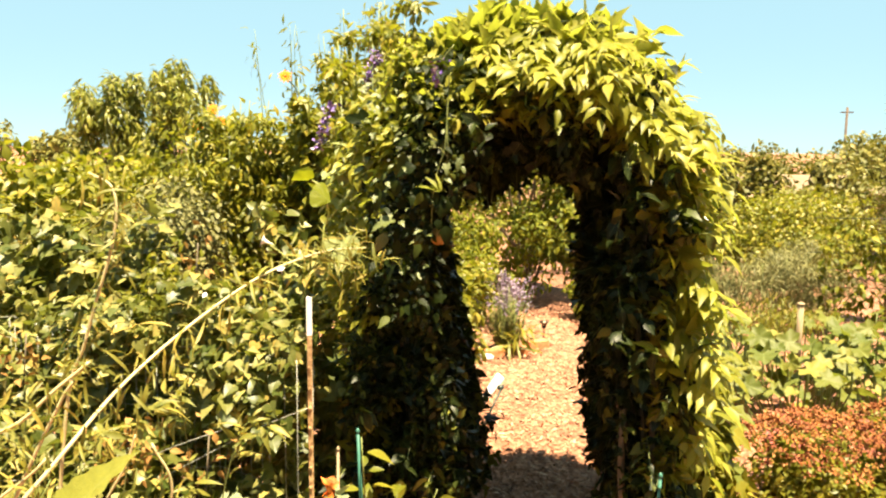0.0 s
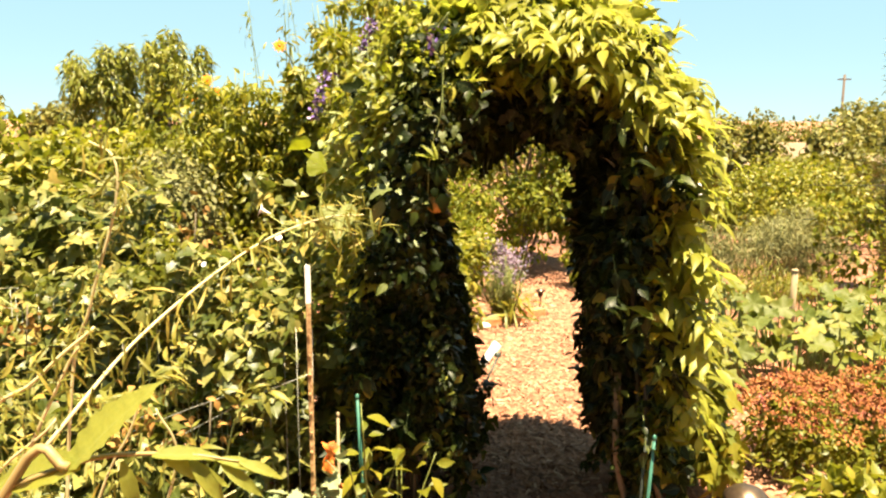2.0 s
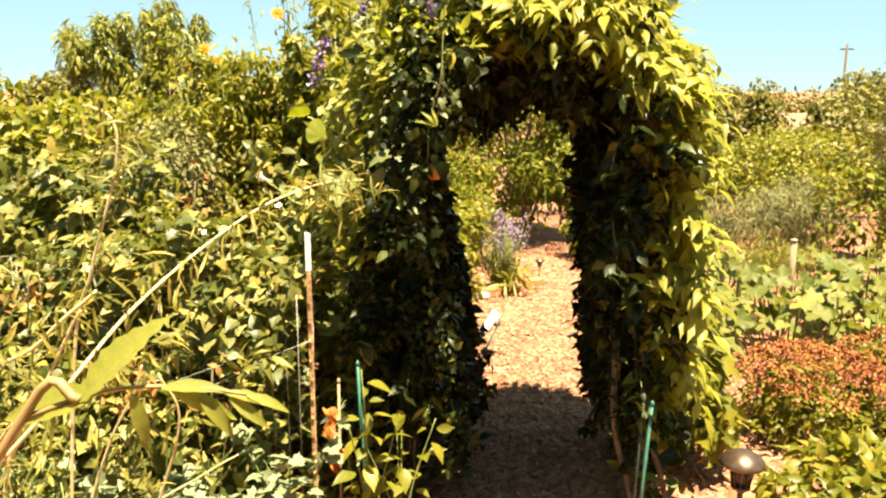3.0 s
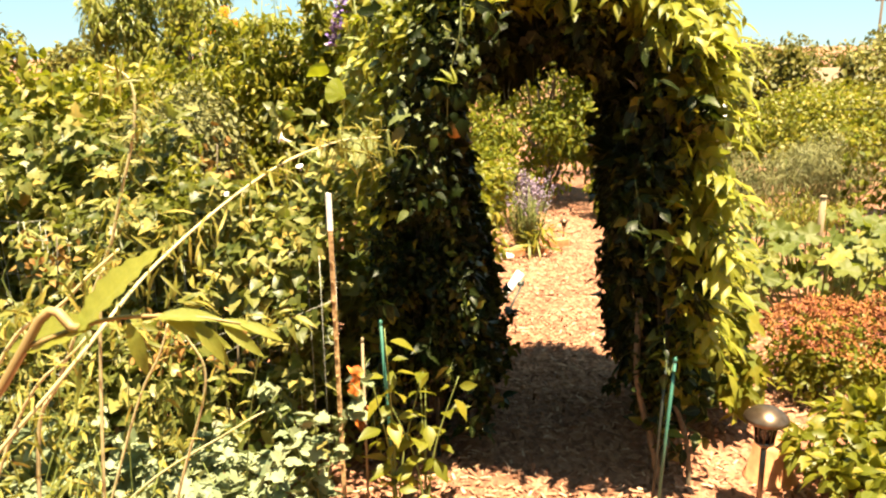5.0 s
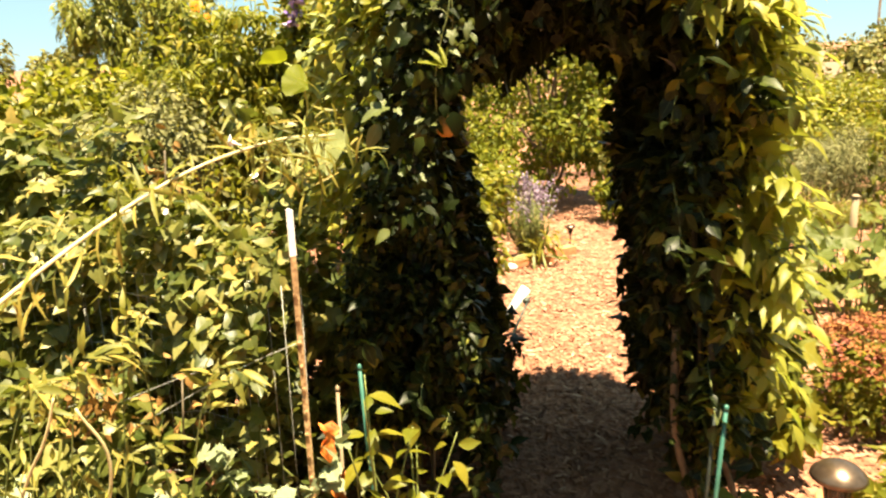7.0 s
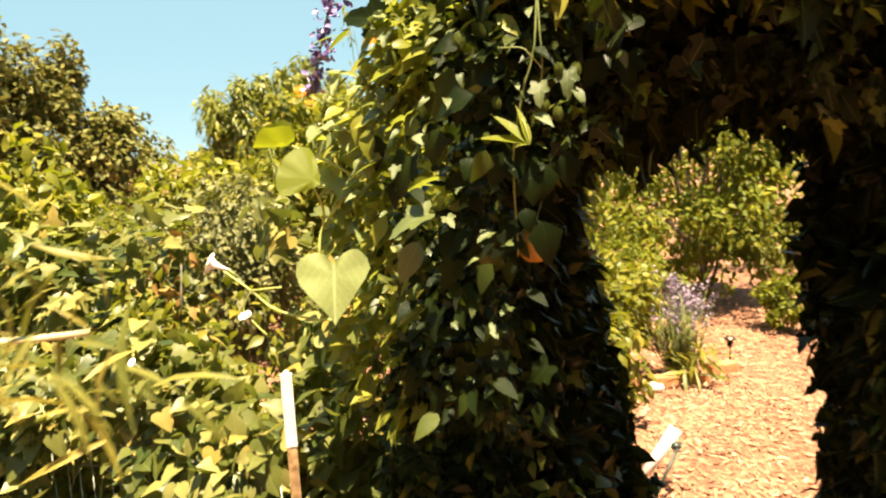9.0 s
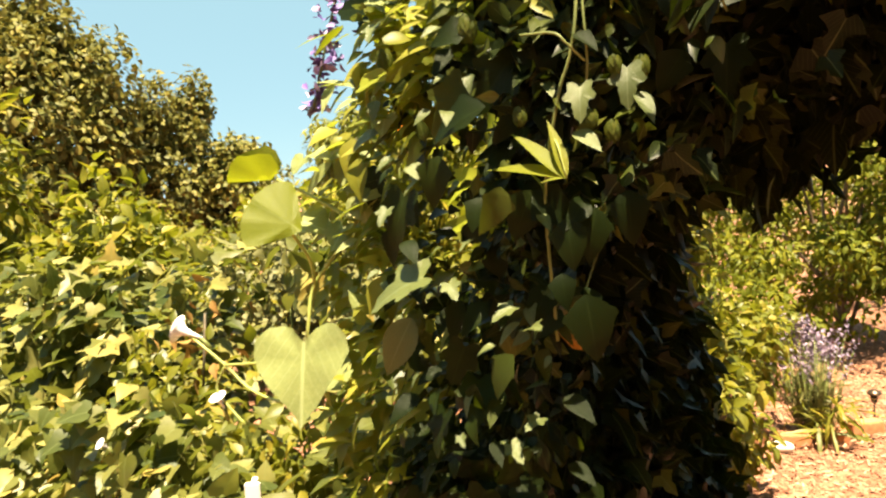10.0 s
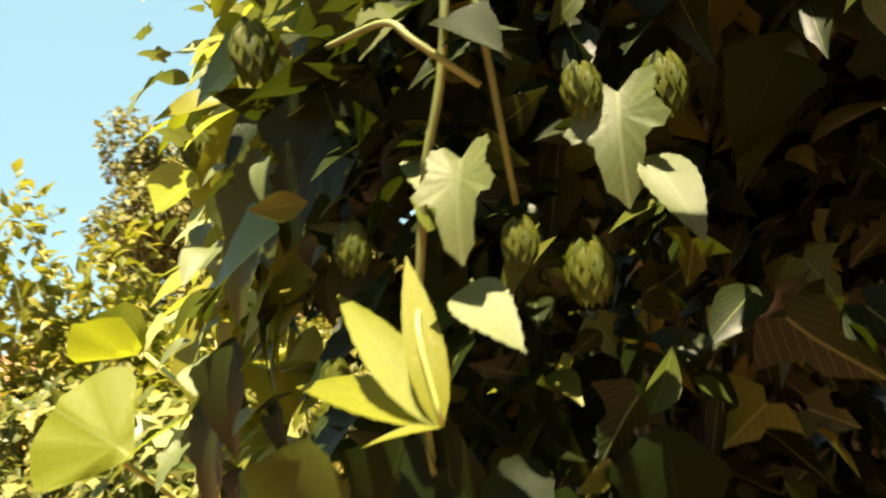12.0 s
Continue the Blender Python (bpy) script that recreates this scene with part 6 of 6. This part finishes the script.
def build_sedum(x, y, r, h, seed):
    ob = bush("sedum", "mound of sedum with rusty red flower heads", "plant", x, y, (r, r, h), 2200, OVATE, 0.05, M_LIME, seed, 26, 8, 0.02, 0.2, 0.36, "sedum mounds")
    rs = np.random.RandomState(seed + 1)
    for k in range(290):
        a, q = rs.uniform(0, 2 * math.pi), 0.95 * math.sqrt(rs.uniform(0, 1))
        px, py = x + r * q * math.cos(a), y + r * q * math.sin(a)
        pz = gz(px, py) + h * (1.03 - 0.42 * q ** 2.6) + rs.normal(0, 0.014)
        one_leaf("flower_head", SEDUM_HEADS[k % 5], M_SEDUM_FL, ob, (px, py, pz), (math.cos(k), math.sin(k), rs.normal() * 0.15), (0.5 * q * math.cos(a), 0.5 * q * math.sin(a), 1), rs.uniform(0.55, 1.05))
    return ob


build_sedum(2.05, 4.0, 0.42, 0.45, 85)
build_sedum(2.62, 4.2, 0.42, 0.44, 87)


def squash(x, y, n, seed, r=0.6):
    rs = np.random.RandomState(seed)
    ob = thing("squash_plant", x, y, "sprawling squash plant with big pale green leaves", "plant", group="squash plants")
    me = SQUASH_MESH
    for k in range(n):
        a, q = rs.uniform(0, 2 * math.pi), r * math.sqrt(rs.uniform(0, 1))
        px, py = x + q * math.cos(a), y + q * math.sin(a)
        h = rs.uniform(0.14, 0.52)
        z = gz(px, py)
        part("leaf_stalk", tube([(x * 0.4 + px * 0.6, y * 0.4 + py * 0.6, z), (px, py, z + h * 0.7), (px, py, z + h)], 0.006, 5), M_STEM, ob)
        one_leaf("leaf", me, M_SQUASH, ob, (px, py, z + h), (rs.normal(), rs.normal() - 0.3, -0.1), (rs.normal() * 0.7, rs.normal() * 0.6 - 0.3, 1), rs.uniform(0.07, 0.17))
    return ob


M_SQUASH_ONE = leaf_material("single_squash_leaf", [(0.0, (0.09, 0.135, 0.035)), (0.7, (0.17, 0.21, 0.06)), (1.0, (0.28, 0.29, 0.1))], (0.42, 0.48, 0.05), 0.55, 0.25, single=True)
SQUASH_MESH = leaf_data("leaf", heart_blade([(0.0, 0.0), (-0.22, 0.14), (-0.3, 0.4), (-0.08, 0.42), (0.05, 0.66), (0.24, 0.5), (0.38, 0.36), (0.58, 0.42), (0.74, 0.24), (0.8, 0.1), (0.95, 0.0)], 0.2, 0.2, 0.0, 0.07), M_SQUASH_ONE)
for k, (sx, sy) in enumerate(((2.35, 5.2), (3.1, 5.4), (2.6, 6.1), (3.5, 6.3), (1.75, 5.6), (3.9, 5.4), (2.0, 6.7))):
    squash(sx, sy, 58, 90 + k)
stake("wooden_stake", "square weathered wooden stake in the squash bed", 2.77, 6.42, 0.6, 0.024, M_WOOD, group="")

for k, (sx, sy, sr, sh) in enumerate(((2.45, 8.7, 0.6, 0.78), (3.2, 8.5, 0.62, 0.88), (3.85, 9.2, 0.65, 0.85), (2.0, 8.0, 0.5, 0.7))):
    bush("silver_shrub", "silvery green airy shrub", "shrub", sx, sy, (sr, 0.5, sh), 3600, SLIM, 0.085, M_GREY, 101 + 20 * k, 30, group="silver shrubs")
bush("dry_shrub", "low yellowish shrub with dry seed heads", "shrub", 2.95, 7.7, (0.5, 0.35, 0.5), 1500, SLIM, 0.07, M_LIME, 106, 20)
bush("round_shrub", "rounded fresh green shrub", "shrub", 4.4, 12.0, (0.95, 0.8, 1.35), 5200, ROUGH, 0.07, M_TALL, 103, 34)
bush("round_shrub", "yellowish green shrub with pale leaf tips", "shrub", 5.3, 13.5, (1.2, 0.8, 1.5), 4200, ROUGH, 0.08, M_LIME, 107, 34)
bush("round_shrub", "rounded dull olive shrub", "shrub", 6.6, 14.5, (1.6, 1.0, 1.75), 3600, ROUGH, 0.1, M_TREE, 104, 34)
bush("round_shrub", "dry yellowish rounded shrub", "shrub", 2.4, 15.0, (1.5, 1.0, 1.0), 3200, ROUGH, 0.1, M_DRYTREE, 105, 34)
tree("far_tree", "brownish tree beyond the roofs", 13.5, 52.0, 5.4, 2.6, 0.5, 3000, ROUGH, 0.3, M_DRYTREE, 108, 30, 0.2, 0.5, 0.3, group="far trees")
tree("far_tree", "dull green tree beyond the roofs", 20.5, 46.0, 5.2, 5.0, 0.5, 5000, ROUGH, 0.3, M_TREE, 109, 44, 0.2, 0.5, 0.3, group="far trees")

for k, (tx, ty, th, tr) in enumerate(((15.0, 47.0, 4.6, 2.4), (22.0, 45.0, 5.3, 2.6), (27.0, 46.0, 5.2, 2.8), (7.2, 27.0, 3.3, 1.0), (9.1, 29.0, 3.8, 1.2), (11.2, 27.0, 3.8, 1.2), (13.0, 27.0, 4.1, 1.3), (15.2, 28.0, 4.2, 1.4), (8.4, 21.5, 2.1, 0.9), (6.8, 19.0, 1.9, 0.8))):
    tree("far_tree", "hazy olive tree among far houses", tx, ty, th, tr, 0.2, 3600, ROUGH, 0.2, M_DRYTREE if k % 2 else M_TREE, 150 + k, 34, 0.15, 0.5, 0.32, 4, group="far trees")

# espalier fruit on wires at the edge of the garden
def build_espalier():
    ob = thing("espalier_fence", 4.1, 8.3, "fruit vines trained on a post and wire fence", "fence")
    for x, y in ((4.62, 8.2), (5.7, 8.0)):
        part("post", tube([(x, y, gz(x, y) - 0.2), (x + 0.01, y, gz(x, y) + 1.25)], 0.03, 8), M_DARKWOOD, ob)
    for h in (0.5, 0.85, 1.2):
        part("line_wire", tube([(3.5, 8.4, gz(3.5, 8.4) + h), (4.55, 8.2, gz(4.5, 8.2) + h - 0.01), (5.7, 8.0, gz(5.7, 8.0) + h)], 0.004, 5), M_DARKMETAL, ob)


build_espalier()
climber("fruit_vine", "glossy fruit vine spread over wires", 3.6, 8.35, 5.6, 8.0, 1.25, 1700, OVATE, 0.09, M_CITRUS, 111, 0.2)
tree("cypress_tree", "slim dark cypress trunk and crown", 4.6, 9.0, 3.4, 0.16, 0.0, 2600, SLIM, 0.08, M_PEACH, 112, 40, 0.07, -0.6, 0.3, 4)

# ---- through the arch ----
tree("orange_tree", "small glossy green orange tree beyond the path", 0.65, 10.2, 2.5, 1.5, 0.0, 13000, OVATE, 0.08, M_CITRUS, 121, 64, 0.06, 0.5, 0.2, 12)
bush("round_shrub", "dense green shrub closing the view", "shrub", 0.0, 14.0, (2.2, 1.0, 2.3), 5000, ROUGH, 0.09, M_TREE, 125, 40)
bush("round_shrub", "dense green shrub closing the view", "shrub", 2.6, 12.5, (1.4, 0.9, 0.85), 3000, ROUGH, 0.09, M_DRYTREE, 126, 34)
bush("round_shrub", "dense green shrub closing the view", "shrub", -3.2, 12.0, (2.2, 1.0, 2.2), 5000, ROUGH, 0.09, M_TREE, 127, 40)
bush("low_shrub", "small green shrub at the end of the path", "shrub", 1.35, 8.7, (0.3, 0.3, 0.5), 900, OVATE, 0.06, M_CITRUS, 122, 14)
bush("bed_plant", "leafy green plant in the brick-edged bed", "plant", 0.0, 6.9, (0.42, 0.5, 0.95), 2200, OVATE, 0.075, M_LIME, 123, 22)
bush("bed_plant", "leafy green plant in the brick-edged bed", "plant", 0.08, 5.9, (0.22, 0.3, 0.85), 900, OVATE_FINE, 0.085, M_LIME, 128, 16)
bush("bed_plant", "leafy green plant in the brick-edged bed", "plant", -0.1, 8.2, (0.6, 0.5, 1.1), 2200, OVATE, 0.075, M_CITRUS, 124, 22)


def build_lavender(x, y):
    rs = np.random.RandomState(131)
    ob = thing("lavender", x, y, "lavender bush with hazy purple flower spikes", "plant")
    z0 = gz(x, y)
    pos = []
    for k in range(70):
        a, q = rs.uniform(0, 2 * math.pi), rs.uniform(0, 1)
        top = np.array([x + 0.32 * q * math.cos(a), y + 0.3 * q * math.sin(a), z0 + rs.uniform(0.38, 0.68)])
        part("stem", tube([(x + 0.08 * math.cos(a), y + 0.08 * math.sin(a), z0), tuple(top)], 0.003, 4), M_STEM, ob)
        b = np.array([x, y, z0])
        one_leaf("flower_spike", LAVENDER_SPIKES[k % 4], M_LAV, ob, top - unit(top - b) * 0.05, top - b, (0.1, -1, 0.2), rs.uniform(0.8, 1.3))
        for j in range(10):
            pos.append(b + (top - b) * rs.uniform(0.05, 0.6) + rs.normal(size=3) * 0.02)
    for pts, nm, shape, mat, s in ((pos, "foliage", SLIM, M_GREY, 0.09),):
        d = unit(rs.normal(size=(len(pts), 3)) + np.array([0, 0, 0.6]))
        part(nm, leaves(nm, shape, np.array(pts), d, unit(rs.normal(size=(len(pts), 3))), s * rs.uniform(0.7, 1.3, len(pts))), mat, ob, kind="stuff")


build_lavender(0.48, 7.2)
weed(0.55, 6.98, 0.28, 50, 801, 0.2, 0.12, M_LIME, SLIM, "clump of arching strap leaves by the bricks")


# ---- unseen hedge, added behind the walk to keep sky light off the arch ----
bush("hedge", "unseen tall dense green hedge added to block sky light", "hedge", 0.8, -3.6, (7.5, 0.9, 4.8), 20000, ROUGH, 0.24, M_TREE, 145, 110, 12, 0.0, 0.5, 0.3, stem_mat=M_BARK, stem_r=0.05)


# ---- houses and pole beyond ----
def house(name, label, x, y, w, d, eave, ridge, wall_mat, roof_mat):
    z = gz(x, y)
    ob = thing(name, x, y, label, "house", z, "houses beyond")
    part("wall", box(x, y, (z + eave) / 2 - 0.1, w, d, eave - z + 0.2), wall_mat, ob, smooth=False)
    bm = bmesh.new()
    o = 0.4
    a = [(-w / 2 - o, -d / 2 - o, eave), (w / 2 + o, -d / 2 - o, eave), (w / 2 + o, d / 2 + o, eave), (-w / 2 - o, d / 2 + o, eave), (-w / 2 + d * 0.3, 0, ridge), (w / 2 - d * 0.3, 0, ridge)]
    v = [bm.verts.new((x + p[0], y + p[1], p[2])) for p in a]
    for f in ((0, 1, 5, 4), (1, 2, 5), (2, 3, 4, 5), (3, 0, 4), (3, 2, 1, 0)):
        bm.faces.new([v[j] for j in f])
    part("roof", bm, roof_mat, ob, smooth=False)
    for k in range(max(2, int(w / 3))):
        wx = x - w / 2 + w * (k + 0.5) / max(2, int(w / 3))
        win = part("window", box(wx, y - d / 2 - 0.03, eave - 0.9, 1.1, 0.06, 0.9, 0.01), M_WHITE, ob, smooth=False)
        part("pane", box(wx, y - d / 2 - 0.065, eave - 0.9, 0.95, 0.01, 0.75), M_DARKMETAL, win, smooth=False)
    return ob


house("house", "low stucco house with a tan shingle roof", 12.3, 34.0, 10.0, 7.0, -0.2, 0.6, M_WALL, M_ROOF)
house("house", "pale stucco house partly hidden by trees", 13.2, 24.0, 3.0, 4.0, 0.35, 0.9, M_WALL, M_ROOF)


def build_shed():
    x, y = 4.42, 17.5
    z = gz(x, y)
    ob = thing("shed", x, y, "grey garden shed with a white sheet roof", "shed", z)
    part("wall", box(x, y, (z + 0.02) / 2, 0.5, 1.2, 0.02 - z + 0.1), M_SHEDWALL, ob, smooth=False)
    bm = box(x, y, 0.2, 0.68, 1.5, 0.05, 0.01)
    for v in bm.verts:
        v.co.z += 0.16 * (v.co.y - y)
    part("roof", bm, M_SHEDROOF, ob, smooth=False)


build_shed()


def build_pole():
    x, y = 24.3, 60.0
    z = gz(x, y)
    ob = thing("utility_pole", x, y, "distant wooden utility pole with a cross arm", "pole", z)
    part("pole", tube([(x, y, z), (x, y, 4.6)], [0.11, 0.08], 8), M_DARKWOOD, ob)
    part("cross_arm", box(x, y, 4.25, 0.9, 0.1, 0.1, 0.01), M_DARKWOOD, ob, smooth=False)


build_pole()


# ---- white moonflowers on the vine beside the post ----
def trumpet(x, y, z, way, size, label):
    ob = thing("moonflower", x, y, label, "flower", z, "white moonflowers")
    w = Vector(way).normalized()
    prof = [(0.05, -0.7), (0.08, -0.3), (0.16, 0.0), (0.34, 0.2), (0.5, 0.25), (0.47, 0.27), (0.3, 0.21), (0.12, 0.02), (0.03, -0.3)]
    bm = lathe([(r * size, h * size) for r, h in prof], 15)
    bmesh.ops.transform(bm, verts=bm.verts[:], matrix=Matrix.Translation((x, y, z)) @ w.to_track_quat("Z", "Y").to_matrix().to_4x4())
    part("petals", bm, M_WHITE_FL, ob)
    part("flower_tube", tube([Vector((x, y, z)) - w * size * 0.6, Vector((x, y, z)) - w * size * 1.0 + Vector((0, 0, -0.01))], 0.003, 6), M_STEM, ob)


trumpet(-0.322, 2.765, 1.382, (-0.75, -0.2, 0.3), 0.042, "half-open white moonflower on a vine")
trumpet(-0.553, 2.8, 1.181, (-0.2, -0.6, 0.5), 0.02, "open pale moonflower among bean leaves")
trumpet(-0.268, 2.765, 1.284, (-0.1, -0.4, 0.8), 0.026, "pointed white moonflower bud on a vine")
